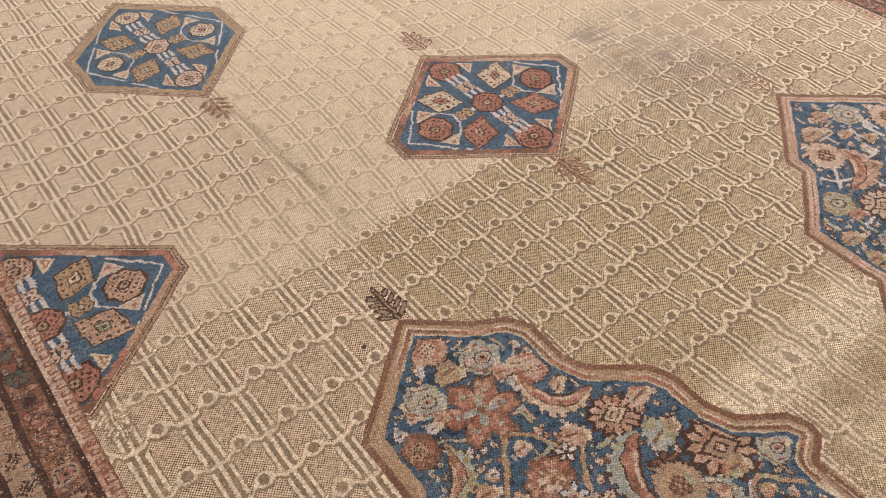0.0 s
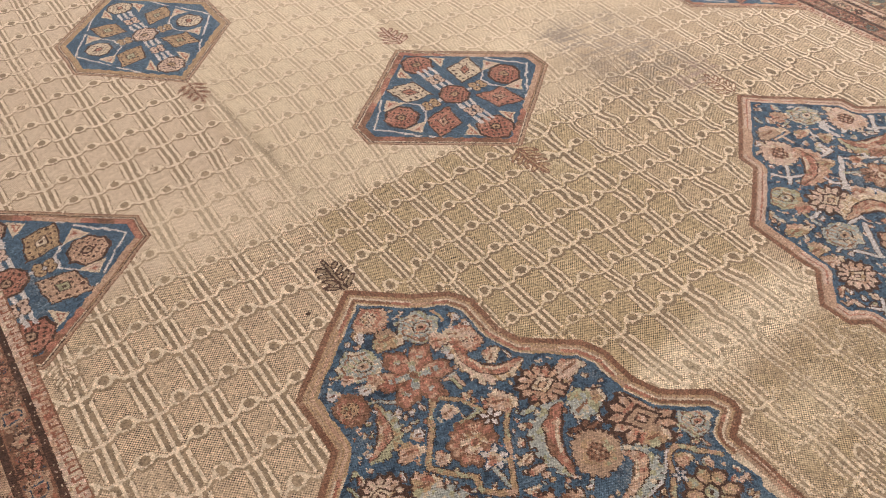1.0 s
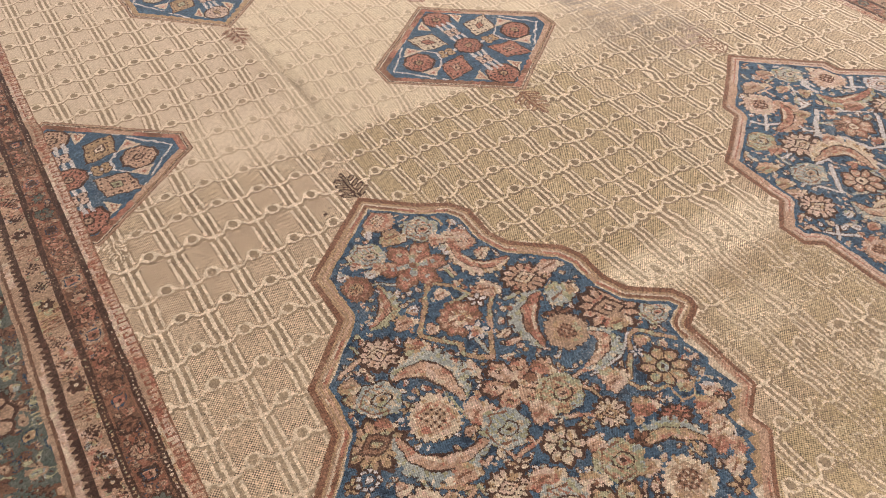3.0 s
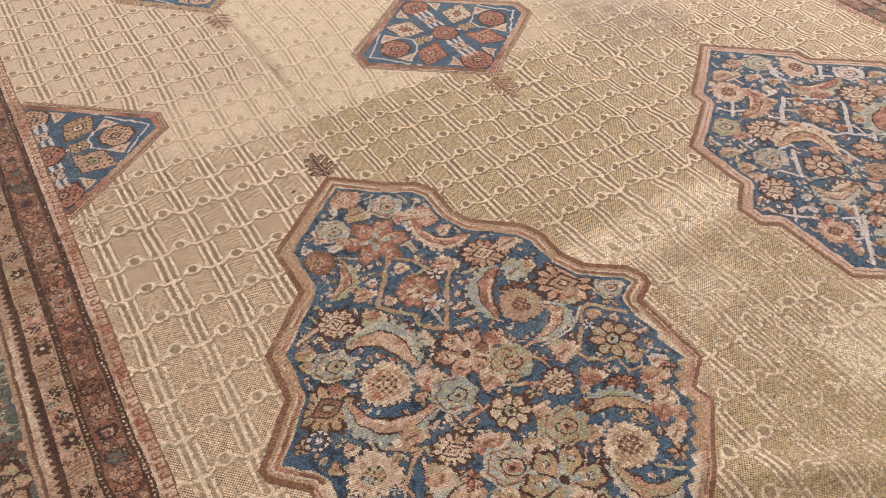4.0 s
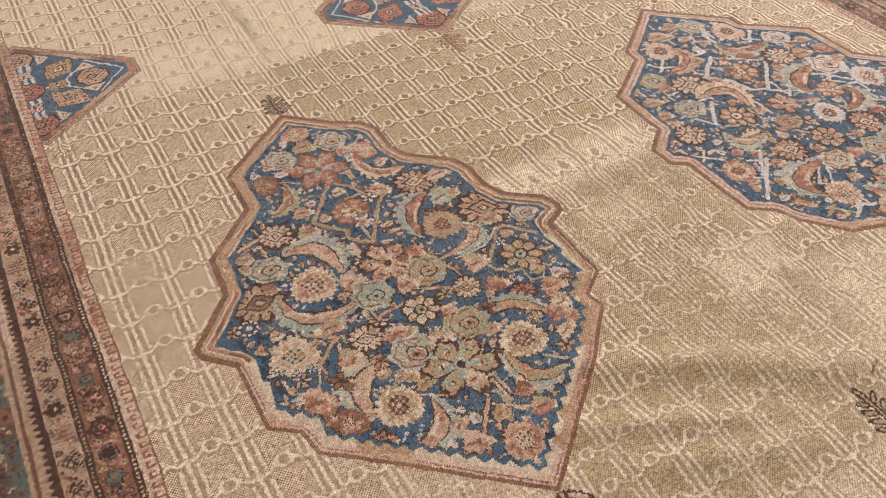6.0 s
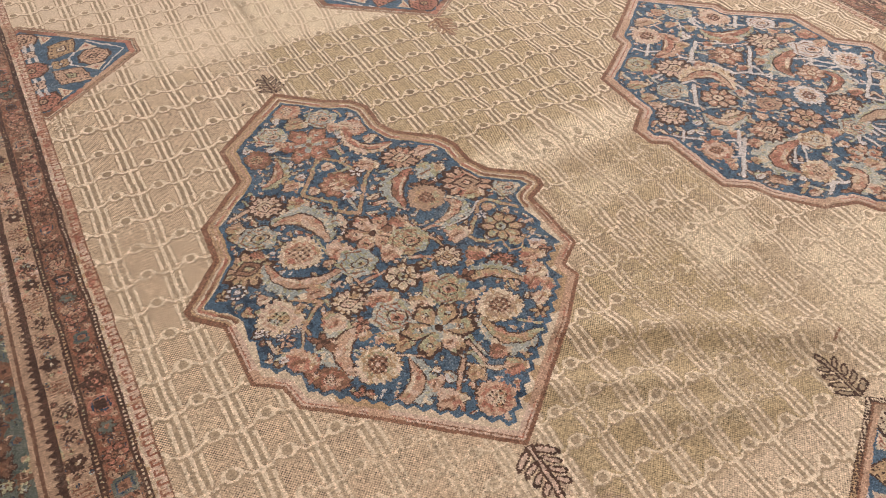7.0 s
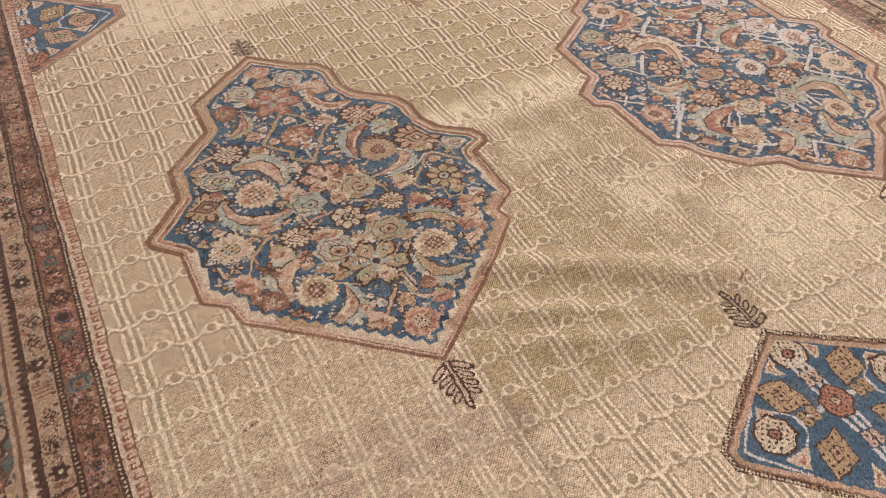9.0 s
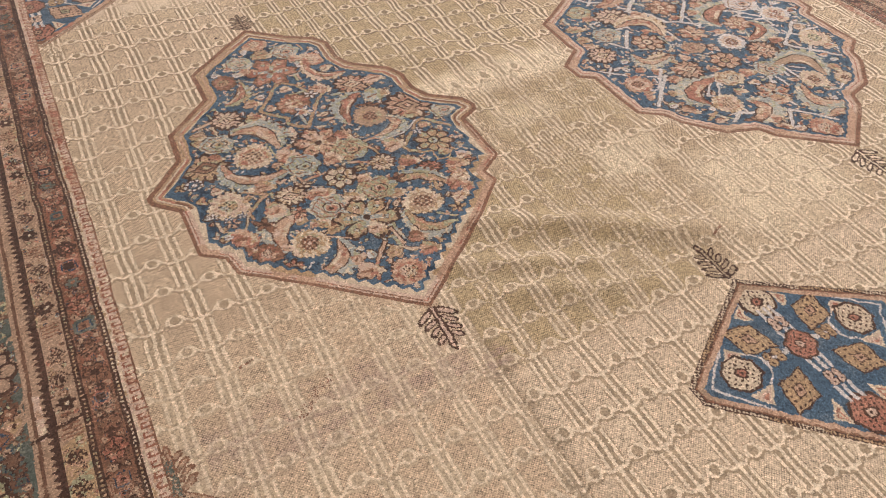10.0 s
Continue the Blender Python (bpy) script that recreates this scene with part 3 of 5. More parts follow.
def round_flower(m, x, y, size, turn, wide, leaf, heart, edge):
    m.put("rosette", x, y, size, turn, rosette_shape(12, leaf, heart, edge), leaf + " woven rosette with " + heart + " heart", wide)


def lobed(m, x, y, size, turn, wide, leaf, heart, edge):
    m.put("petalled_flower", x, y, size, turn, petalled_shape(8, leaf, heart, edge), leaf + " flower of eight petals", wide)


def along(m, line, reach):
    """Distance of every knot round a line of points from that line, how far along it lies (0 to 1) and on which side."""
    xs, ys = [m.x + p[0] for p in line], [m.y + p[1] for p in line]
    cx, cy = (min(xs) + max(xs)) / 2, (min(ys) + max(ys)) / 2
    win = window(cx, cy, max(max(xs) - cx, max(ys) - cy) + reach)
    px, py = MX[win], MY[win]
    best, share, side = np.full(px.shape, 9.0), np.zeros(px.shape), np.zeros(px.shape)
    for n in range(len(line) - 1):
        dx, dy = xs[n + 1] - xs[n], ys[n + 1] - ys[n]
        k = np.clip(((px - xs[n]) * dx + (py - ys[n]) * dy) / (dx * dx + dy * dy), 0, 1)
        far = np.hypot(px - xs[n] - k * dx, py - ys[n] - k * dy)
        near = far < best
        best[near], share[near] = far[near], ((n + k) / (len(line) - 1))[near]
        side[near] = np.sign(dx * (py - ys[n]) - dy * (px - xs[n]))[near]
    return win, best, share, side


def knot_in(m, win, steps, number):
    for mask, dye in steps:
        mask = mask & (REGION[win] == m.region)
        DYE[win][mask], PART[win][mask], BUSY[win][mask] = CODE[dye], number, True


def stem(m, dye, half, *line):
    """A stem that bends where its points lie."""
    win, far, share, side = along(m, line, 0.03)
    knot_in(m, win, ((far < half, dye),), part("stem", m.part, dye + " woven stem"))
    MOTIFS.append((len(PARTS) - 1, win, m.rest))


def arc_leaf(m, leaf, rim, half, start, bend, end):
    """A curved leaf: a bright blade on the inside, a ragged pale back on the outside."""
    line = [((1 - k) ** 2 * start[0] + 2 * k * (1 - k) * bend[0] + k * k * end[0], (1 - k) ** 2 * start[1] + 2 * k * (1 - k) * bend[1] + k * k * end[1]) for k in np.linspace(0, 1, 13)]
    win, far, share, side = along(m, line, 0.06)
    turn = (bend[0] - start[0]) * (end[1] - start[1]) - (bend[1] - start[1]) * (end[0] - start[0])
    s = far * side * (1 if turn < 0 else -1)                      # positive on the outside of the bend
    full = half * 1.6 * (0.34 + 0.85 * np.sin(np.pi * np.clip(share, 0, 1)) ** 0.8)
    ragged = full * (1.12 + 0.16 * np.sign(np.sin(share * 55)))
    number = part("curved_leaf", m.part, leaf + " curved leaf with ragged " + rim + " back")
    knot_in(m, win, (((s > 0) & (s < ragged) | (s <= 0) & (s > -full), rim), ((s < 0.28 * full) & (s > -1.0 * full), "brown"), ((s < 0.15 * full) & (s > -0.86 * full), leaf),
                     ((s < -0.52 * full) & (s > -0.80 * full) & (share > 0.2) & (share < 0.8), "cream" if leaf != "tan" else "salmon")), number)
    MOTIFS.append((number, win, m.rest))


def small_fill(m, seed, leaves, counts):
    """Little leaves and buds in what is left of the ground."""
    pick = random.Random(seed)
    fill = part("scattered_leaf", m.part, "small leaves and buds between the flowers", "stuff")
    for (low, high), tries in zip(((0.016, 0.025), (0.008, 0.013), (0.005, 0.008)), counts):
        for _ in range(tries):
            x, y = pick.uniform(-0.6, 0.6), pick.uniform(-0.75, 0.75)
            size, turn = pick.uniform(low, high), pick.uniform(0, 180)
            i, j, k = int((m.x + x - X0) / KNOT), int((m.y + y - Y0) / KNOT), int(size / KNOT)
            if REGION[j, i] != m.region or BUSY[j - k:j + k + 1, i - k:i + k + 1].mean() > 0.12:
                continue
            paint(m.x + x, m.y + y, size, turn, lump_shape(pick.choice(leaves), pick.choice(leaves)), fill, m.region, True, wide=pick.uniform(0.4, 0.9))


def stray_stems(m, seed, dyes, count, half):
    """Short hooked stems that show between the flowers."""
    pick = random.Random(seed)
    number = part("stray_stem", m.part, "short hooked stems between the flowers", "stuff")
    for _ in range(count):
        x, y = pick.uniform(-0.55, 0.55), pick.uniform(-0.7, 0.7)
        i, j = int((m.x + x - X0) / KNOT), int((m.y + y - Y0) / KNOT)
        if REGION[j, i] != m.region or BUSY[j, i]:
            continue
        long, hook, dye = pick.uniform(0.03, 0.075), pick.uniform(-0.04, 0.04), pick.choice(dyes)
        ends = ((x, y), (x + long, y), (x + long, y + hook)) if pick.random() < 0.5 else ((x, y), (x, y + long), (x + hook, y + long))
        win, far, share, side = along(m, ends, 0.03)
        mask = (far < half) & (REGION[win] == m.region) & ~BUSY[win]
        DYE[win][mask], PART[win][mask], BUSY[win][mask] = CODE[dye], number, True


big = Medallion("large_medallion", 0.0, 0.0, "indigo medallion crowded with faded flowers and palmettes", 1)
lay_medallion(big, [(0.0, 0.753), (0.13, 0.640), (0.215, 0.592), (0.248, 0.535), (0.243, 0.43), (0.265, 0.375), (0.375, 0.283), (0.402, 0.22), (0.402, 0.13),
                    (0.425, 0.075), (0.515, 0.006), (0.536, -0.045), (0.526, -0.075), (0.468, -0.105), (0.468, -0.31), (0.392, -0.362), (0.402, -0.41), (0.29, -0.52), (0.0, -0.752),
                    (-0.393, -0.43), (-0.405, -0.362), (-0.466, -0.32), (-0.466, -0.128), (-0.53, -0.07), (-0.536, -0.035), (-0.415, 0.10), (-0.408, 0.235), (-0.258, 0.38), (-0.262, 0.535)], WIDE, 0.8, 0.014, low=((0.0, "umber"), (0.010, "pink"), (0.015, "rust"), (0.0185, "pink"), (0.030, "cream")))
stem(big, "tan", 0.0058, (-0.005, 0.365), (-0.111, 0.225), (-0.046, 0.158), (-0.051, 0.125), (-0.003, 0.081), (0.074, 0.204), (0.116, 0.241))
stem(big, "tan", 0.0045, (-0.005, 0.365), (0.043, 0.321), (0.073, 0.255), (0.116, 0.241))
stem(big, "tan", 0.0053, (0.234, -0.142), (0.318, -0.048), (0.344, -0.043), (0.410, -0.117))
stem(big, "tan", 0.0041, (0.219, -0.138), (0.233, -0.175), (0.295, -0.212))
stem(big, "tan", 0.0035, (0.299, -0.206), (0.328, -0.191), (0.356, -0.222), (0.327, -0.257), (0.284, -0.248), (0.291, -0.219))
stem(big, "tan", 0.0047, (-0.289, -0.118), (-0.222, -0.168), (-0.265, -0.194), (-0.294, -0.221), (-0.287, -0.249))
stem(big, "cream", 0.0035, (-0.299, -0.232), (-0.333, -0.288), (-0.377, -0.264), (-0.387, -0.218))
stem(big, "salmon", 0.0055, (-0.264, 0.246), (-0.329, 0.229))
stem(big, "olive", 0.0053, (-0.291, 0.292), (-0.238, 0.307))
stem(big, "olive", 0.0030, (-0.278, 0.314), (-0.255, 0.248))
stem(big, "pale", 0.0032, (-0.129, 0.435), (-0.038, 0.375))
stem(big, "lilac", 0.0032, (-0.135, 0.411), (-0.094, 0.365))
stem(big, "lilac", 0.0030, (0.166, -0.085), (0.254, -0.084), (0.323, -0.039))
stem(big, "salmon", 0.0044, (0.128, -0.063), (0.198, -0.075), (0.234, -0.073))
stem(big, "tan", 0.0037, (0.107, -0.069), (0.141, -0.111), (0.143, -0.145))
stem(big, "salmon", 0.0050, (0.042, -0.131), (0.110, -0.176))
stem(big, "pink", 0.0039, (-0.075, -0.237), (-0.029, -0.264))
stem(big, "pink", 0.0028, (-0.135, -0.402), (-0.076, -0.436))
stem(big, "pale", 0.0025, (-0.202, -0.355), (-0.220, -0.336))
stem(big, "pale", 0.0030, (0.009, -0.036), (0.015, -0.115), (0.043, -0.138))
stem(big, "olive", 0.0033, (-0.140, -0.016), (-0.149, 0.066))
stem(big, "tan", 0.0030, (-0.174, -0.286), (-0.159, -0.312))
stem(big, "olive", 0.0039, (0.039, -0.241), (0.012, -0.274))
stem(big, "salmon", 0.0050, (-0.074, -0.043), (-0.101, -0.006))
stem(big, "salmon", 0.0053, (-0.112, 0.011), (-0.034, 0.022))
stem(big, "pink", 0.0037, (0.012, -0.527), (0.045, -0.534), (0.083, -0.565))
stem(big, "pink", 0.0026, (0.086, -0.345), (0.027, -0.401))
stem(big, "tan", 0.0039, (0.177, -0.456), (0.221, -0.496))
stem(big, "lilac", 0.0022, (0.350, -0.338), (0.315, -0.390))
stem(big, "cream", 0.0033, (0.003, -0.507), (0.060, -0.554))
stem(big, "salmon", 0.0044, (0.000, -0.492), (-0.057, -0.560), (-0.076, -0.609))
stem(big, "lilac", 0.0031, (-0.234, -0.503), (-0.203, -0.478))
stem(big, "rust", 0.0030, (-0.101, -0.553), (-0.122, -0.537))
stem(big, "salmon", 0.0047, (-0.113, -0.107), (-0.112, -0.154), (-0.036, -0.150))
stem(big, "salmon", 0.0041, (-0.186, -0.090), (-0.174, -0.141), (-0.156, -0.129))
soft(big, -0.003, 0.637, 0.047, -33, 1, "rust", "salmon", "cream")
hexagon(big, 0.082, 0.545, 0.049, -6, 1, "pale", "salmon")
lump(big, -0.000, 0.556, 0.038, -22, 0.85, "tan", "clay")
hexagon(big, -0.093, 0.530, 0.051, -24, 0.95, "pale", "salmon")
lump(big, 0.100, 0.483, 0.032, -22, 0.78, "salmon", "pink")
soft(big, 0.159, 0.450, 0.041, -8, 1, "salmon", "rust", "cream")
lump(big, 0.104, 0.440, 0.019, 14, 0.91, "lilac", "pale")
lump(big, 0.145, 0.477, 0.036, -42, 0.39, "cream", "pink")
star(big, -0.006, 0.436, 0.086, -10, 0.95, "rust", "pale", "umber")
arc_leaf(big, "rust", "cream", 0.0130, (0.116, 0.448), (0.099, 0.306), (0.219, 0.325))
lump(big, -0.134, 0.512, 0.017, -22, 1, "pink", "rust")
lump(big, -0.090, 0.475, 0.021, -17, 0.92, "salmon", "rust")
lump(big, -0.116, 0.467, 0.020, -15, 0.78, "lilac", "pale")
lump(big, -0.184, 0.499, 0.018, -15, 0.91, "lilac", "pale")
soft(big, -0.173, 0.443, 0.043, -39, 0.98, "rust", "umber", "tan")
arc_leaf(big, "rust", "olive", 0.0132, (-0.122, 0.414), (-0.113, 0.318), (-0.196, 0.313))
serrate(big, 0.217, 0.243, 0.061, -13, 0.92, "salmon", "cream", "brown")
lump(big, 0.111, 0.266, 0.039, -36, 0.78, "salmon", "pink")
lump(big, 0.310, 0.241, 0.055, -5, 0.45, "pink", "salmon")
lump(big, 0.300, 0.290, 0.029, -30, 0.52, "cream", "tan")
round_flower(big, 0.000, 0.223, 0.057, -25, 1, "rust", "cream", "umber")
lump(big, 0.002, 0.311, 0.021, -15, 0.92, "pink", "cream")
lump(big, -0.073, 0.228, 0.018, -16, 1, "pink", "salmon")
crab(big, 0.069, 0.249, 0.026, -15, 0.91, "lilac", "brown")
crab(big, 0.014, 0.169, 0.031, -21, 1, "lilac", "deep")
lump(big, 0.013, 0.167, 0.016, -21, 1, "salmon", "cream")
lump(big, -0.121, 0.280, 0.034, -14, 0.72, "salmon", "tan")
lump(big, -0.138, 0.203, 0.033, -18, 0.85, "tan", "salmon")
serrate(big, -0.222, 0.235, 0.050, -14, 1, "pink", "cream", "brown")
crab(big, -0.100, 0.137, 0.034, -46, 0.91, "rust", "brown")
arc_leaf(big, "salmon", "pale", 0.0216, (-0.222, 0.159), (-0.096, 0.186), (-0.119, 0.028))
lump(big, -0.327, 0.191, 0.023, -61, 0.92, "tan", "clay")
lump(big, -0.338, 0.156, 0.021, -75, 0.78, "tan", "clay")
hexagon(big, -0.284, 0.124, 0.050, -10, 0.95, "pale", "tan")
crab(big, -0.240, 0.073, 0.020, -1, 0.78, "tan", "brown")
soft(big, -0.204, 0.019, 0.059, -30, 1, "salmon", "cream", "clay")
lump(big, -0.067, 0.082, 0.030, -49, 0.91, "pale", "pink")
star(big, -0.004, -0.006, 0.076, -11, 1, "salmon", "cream", "brown")
lump(big, 0.044, -0.009, 0.018, -23, 0.92, "umber", "brown")
lump(big, 0.081, -0.004, 0.036, -49, 0.59, "rust", "tan")
hexagon(big, 0.072, -0.079, 0.057, -13, 0.95, "olive", "salmon")
lump(big, -0.115, -0.017, 0.035, 10, 0.91, "salmon", "pink")
lump(big, -0.154, -0.052, 0.020, -3, 0.65, "salmon", "clay")
hexagon(big, -0.088, -0.085, 0.053, -16, 1, "pale", "olive")
lump(big, 0.007, -0.095, 0.031, -4, 1, "salmon", "pink")
serrate(big, -0.346, 0.028, 0.068, -5, 0.98, "tan", "umber", "brown")
lump(big, -0.304, 0.064, 0.027, -36, 0.52, "rust", "umber")
crab(big, -0.432, -0.030, 0.019, -15, 1, "tan", "brown")
ring(big, -0.396, -0.036, 0.028, 10, 0.9, "lilac", "blue")
arc_leaf(big, "salmon", "pale", 0.0170, (-0.301, 0.014), (-0.305, -0.139), (-0.143, -0.093))
lobed(big, -0.003, -0.188, 0.050, -24, 1, "cream", "olive", "brown")
crab(big, -0.113, -0.169, 0.025, 1, 0.65, "cream", "brown")
serrate(big, -0.161, -0.202, 0.046, -7, 0.92, "cream", "pink", "brown")
lump(big, -0.220, -0.130, 0.036, -11, 0.72, "salmon", "tan")
lump(big, -0.085, -0.225, 0.047, -12, 0.52, "salmon", "pink")
soft(big, -0.335, -0.167, 0.059, -20, 0.95, "pink", "cream", "olive")
lump(big, -0.346, -0.091, 0.018, -14, 0.92, "pink", "salmon")
lump(big, -0.396, -0.115, 0.015, -54, 0.92, "tan", "salmon")
lump(big, -0.275, -0.156, 0.015, 0, 0.78, "tan", "salmon")
crab(big, -0.390, -0.191, 0.017, -2, 0.91, "lilac", "brown")
crab(big, -0.354, -0.220, 0.016, -7, 0.92, "lilac", "deep")
crab(big, -0.311, -0.221, 0.015, -6, 0.92, "lilac", "deep")
crab(big, -0.347, -0.241, 0.020, -13, 1, "salmon", "deep")
lump(big, -0.224, -0.239, 0.035, 2, 0.98, "salmon", "tan")
arc_leaf(big, "salmon", "pale", 0.0225, (-0.160, -0.284), (-0.288, -0.275), (-0.254, -0.405))
crab(big, -0.166, -0.280, 0.027, 4, 0.92, "rust", "brown")
crab(big, -0.271, -0.284, 0.028, -5, 0.98, "umber", "brown")
hexagon(big, -0.083, -0.295, 0.059, -15, 1, "pale", "rust")
soft(big, -0.186, -0.407, 0.055, -29, 1, "tan", "cream", "umber")
lump(big, -0.145, -0.339, 0.019, -7, 0.92, "salmon", "tan")
lump(big, -0.176, -0.316, 0.019, 9, 0.78, "tan", "pink")
lump(big, -0.096, -0.376, 0.033, 3, 0.78, "tan", "umber")
soft(big, -0.337, -0.319, 0.037, -13, 1, "salmon", "rust", "pink")
crab(big, -0.396, -0.299, 0.021, -3, 0.91, "tan", "brown")
lump(big, -0.369, -0.287, 0.018, 6, 0.52, "lilac", "pale")
soft(big, -0.300, -0.395, 0.040, -12, 0.92, "rust", "umber", "pink")
arc_leaf(big, "salmon", "pale", 0.0173, (-0.106, -0.435), (-0.101, -0.553), (-0.221, -0.523))
lump(big, 0.264, 0.150, 0.050, 2, 0.78, "pale", "olive")
lump(big, 0.298, 0.147, 0.018, -7, 0.92, "tan", "clay")
crab(big, 0.217, 0.103, 0.037, -12, 0.52, "umber", "brown")
serrate(big, 0.336, 0.045, 0.079, -21, 0.98, "salmon", "clay", "brown")
lump(big, 0.328, 0.001, 0.032, -21, 0.91, "tan", "clay")
hexagon(big, 0.425, -0.028, 0.041, -17, 0.98, "pale", "salmon")
arc_leaf(big, "rust", "pale", 0.0176, (0.216, 0.179), (0.115, 0.175), (0.117, 0.045))
soft(big, 0.198, 0.048, 0.055, -18, 0.95, "tan", "clay", "umber")
arc_leaf(big, "salmon", "pale", 0.0148, (0.248, 0.016), (0.308, -0.055), (0.171, -0.065))
lobed(big, 0.324, -0.159, 0.062, -24, 0.95, "tan", "olive", "brown")
lump(big, 0.333, -0.074, 0.020, -10, 0.78, "salmon", "tan")
crab(big, 0.298, -0.095, 0.019, -3, 0.92, "lilac", "deep")
lump(big, 0.328, -0.224, 0.018, -10, 1, "tan", "salmon")
lump(big, 0.372, -0.261, 0.024, -11, 0.78, "pink", "lilac")
crab(big, 0.379, -0.290, 0.019, -5, 1, "rust", "brown")
lump(big, 0.201, -0.120, 0.036, -1, 0.98, "salmon", "tan")
serrate(big, 0.136, -0.184, 0.040, -22, 1, "cream", "tan", "brown")
crab(big, 0.070, -0.176, 0.027, -2, 0.65, "tan", "brown")
lump(big, 0.207, -0.216, 0.036, -9, 0.72, "rust", "tan")
lump(big, 0.175, -0.232, 0.016, -6, 0.78, "tan", "clay")
serrate(big, 0.247, -0.271, 0.042, -15, 0.72, "rust", "umber", "brown")
arc_leaf(big, "tan", "pale", 0.0136, (0.120, -0.276), (0.229, -0.252), (0.266, -0.359))
crab(big, 0.141, -0.268, 0.026, 3, 0.91, "umber", "brown")
lump(big, 0.333, -0.290, 0.041, -14, 0.65, "salmon", "tan")
lump(big, 0.317, -0.345, 0.037, 7, 0.78, "cream", "salmon")
lump(big, 0.284, -0.367, 0.032, 13, 0.78, "rust", "salmon")
lump(big, 0.313, -0.396, 0.025, 0, 1, "rust", "salmon")
hexagon(big, 0.076, -0.280, 0.053, -9, 0.98, "olive", "salmon")
lump(big, -0.005, -0.292, 0.035, -2, 0.91, "pink", "tan")
soft(big, 0.164, -0.393, 0.056, -20, 0.95, "clay", "cream", "umber")
lump(big, 0.122, -0.325, 0.024, -2, 0.78, "tan", "clay")
lump(big, 0.063, -0.225, 0.017, -59, 0.78, "salmon", "pink")
lump(big, 0.053, -0.220, 0.021, 24, 0.78, "salmon", "pink")
star(big, -0.004, -0.382, 0.087, -13, 0.98, "tan", "pale", "brown")
lump(big, 0.002, -0.430, 0.028, -1, 0.92, "salmon", "cream")
arc_leaf(big, "tan", "pale", 0.0150, (0.105, -0.411), (0.075, -0.534), (0.212, -0.515))
lump(big, 0.087, -0.512, 0.030, -19, 0.65, "rust", "umber")
lump(big, 0.096, -0.566, 0.033, -15, 0.78, "rust", "tan")
crab(big, 0.006, -0.540, 0.022, -1, 1, "tan", "clay")
crab(big, 0.242, -0.461, 0.026, -8, 0.91, "tan", "brown")
lump(big, 0.272, -0.423, 0.032, 22, 0.65, "cream", "salmon")
lump(big, 0.308, -0.310, 0.015, -17, 0.78, "tan", "rust")
lump(big, -0.083, -0.571, 0.039, -13, 0.78, "salmon", "pink")
lump(big, -0.091, -0.518, 0.027, 33, 0.78, "salmon", "rust")
soft(big, 0.006, -0.621, 0.050, -24, 0.95, "rust", "salmon", "cream")
lump(big, 0.001, -0.682, 0.022, -39, 0.65, "pink", "cream")
lump(big, 0.067, -0.619, 0.012, 2, 0.92, "pink", "rust")
crab(big, -0.255, -0.466, 0.024, -7, 0.92, "rust", "brown")
lump(big, -0.342, -0.310, 0.039, -10, 0.98, "rust", "salmon")
lump(big, -0.345, -0.365, 0.026, -6, 0.65, "rust", "umber")
lump(big, -0.245, -0.475, 0.022, -40, 0.52, "clay", "salmon")
lump(big, -0.120, -0.348, 0.019, -2, 0.92, "tan", "pink")
lump(big, -0.224, -0.249, 0.030, -149, 0.92, "salmon", "pink")
lump(big, 0.006, -0.537, 0.022, -19, 0.92, "tan", "cream")
lump(big, -0.256, -0.301, 0.019, 34, 0.91, "umber", "brown")
stray_stems(big, 13, ("tan", "salmon", "olive", "pale", "pink"), 150, 0.0042)
MEDALLIONS.append(big)
small_fill(big, 3, ("salmon", "tan", "pale", "rust", "cream", "pink", "lilac"), (700, 1800, 2600))


big = Medallion("large_medallion", 1.51, -0.04, "indigo medallion with ivory and pink flowers and pale stems", 2)
lay_medallion(big, mirrored([(0.0, 0.76), (0.268, 0.54), (0.27, 0.485), (0.482, 0.335), (0.482, 0.13), (0.578, 0.05), (0.57, -0.03), (0.522, -0.06),
                             (0.522, -0.29), (0.45, -0.34), (0.43, -0.40), (0.33, -0.51), (0.225, -0.54), (0.20, -0.59), (0.0, -0.75)]), ROSE, 0.8)
stem(big, "lilac", 0.0064, (0.266, 0.434), (0.199, 0.370))
stem(big, "lilac", 0.0052, (0.188, 0.394), (0.235, 0.360))
stem(big, "lilac", 0.0049, (-0.263, 0.461), (-0.221, 0.396), (-0.160, 0.371))
stem(big, "lilac", 0.0049, (-0.160, 0.446), (-0.238, 0.378))
stem(big, "lilac", 0.0066, (-0.006, 0.361), (-0.126, 0.272), (-0.058, 0.207), (-0.045, 0.142), (0.010, 0.112), (0.139, 0.239))
stem(big, "lilac", 0.0040, (-0.011, 0.355), (0.067, 0.300), (0.121, 0.257))
stem(big, "lilac", 0.0047, (-0.144, 0.314), (-0.108, 0.274))
stem(big, "pale", 0.0039, (-0.066, 0.311), (-0.012, 0.273))
stem(big, "lilac", 0.0069, (-0.223, 0.148), (-0.293, 0.058))
stem(big, "lilac", 0.0044, (-0.335, 0.106), (-0.293, 0.048))
stem(big, "lilac", 0.0046, (-0.099, 0.079), (-0.132, 0.023))
stem(big, "pale", 0.0044, (-0.279, 0.030), (-0.179, -0.019))
stem(big, "lilac", 0.0055, (0.206, 0.121), (0.265, 0.068), (0.318, 0.011))
stem(big, "lilac", 0.0046, (0.005, 0.107), (0.067, 0.069), (0.141, 0.028))
stem(big, "lilac", 0.0054, (0.078, 0.074), (0.026, 0.029))
stem(big, "lilac", 0.0041, (0.268, 0.070), (0.245, 0.039), (0.280, 0.008))
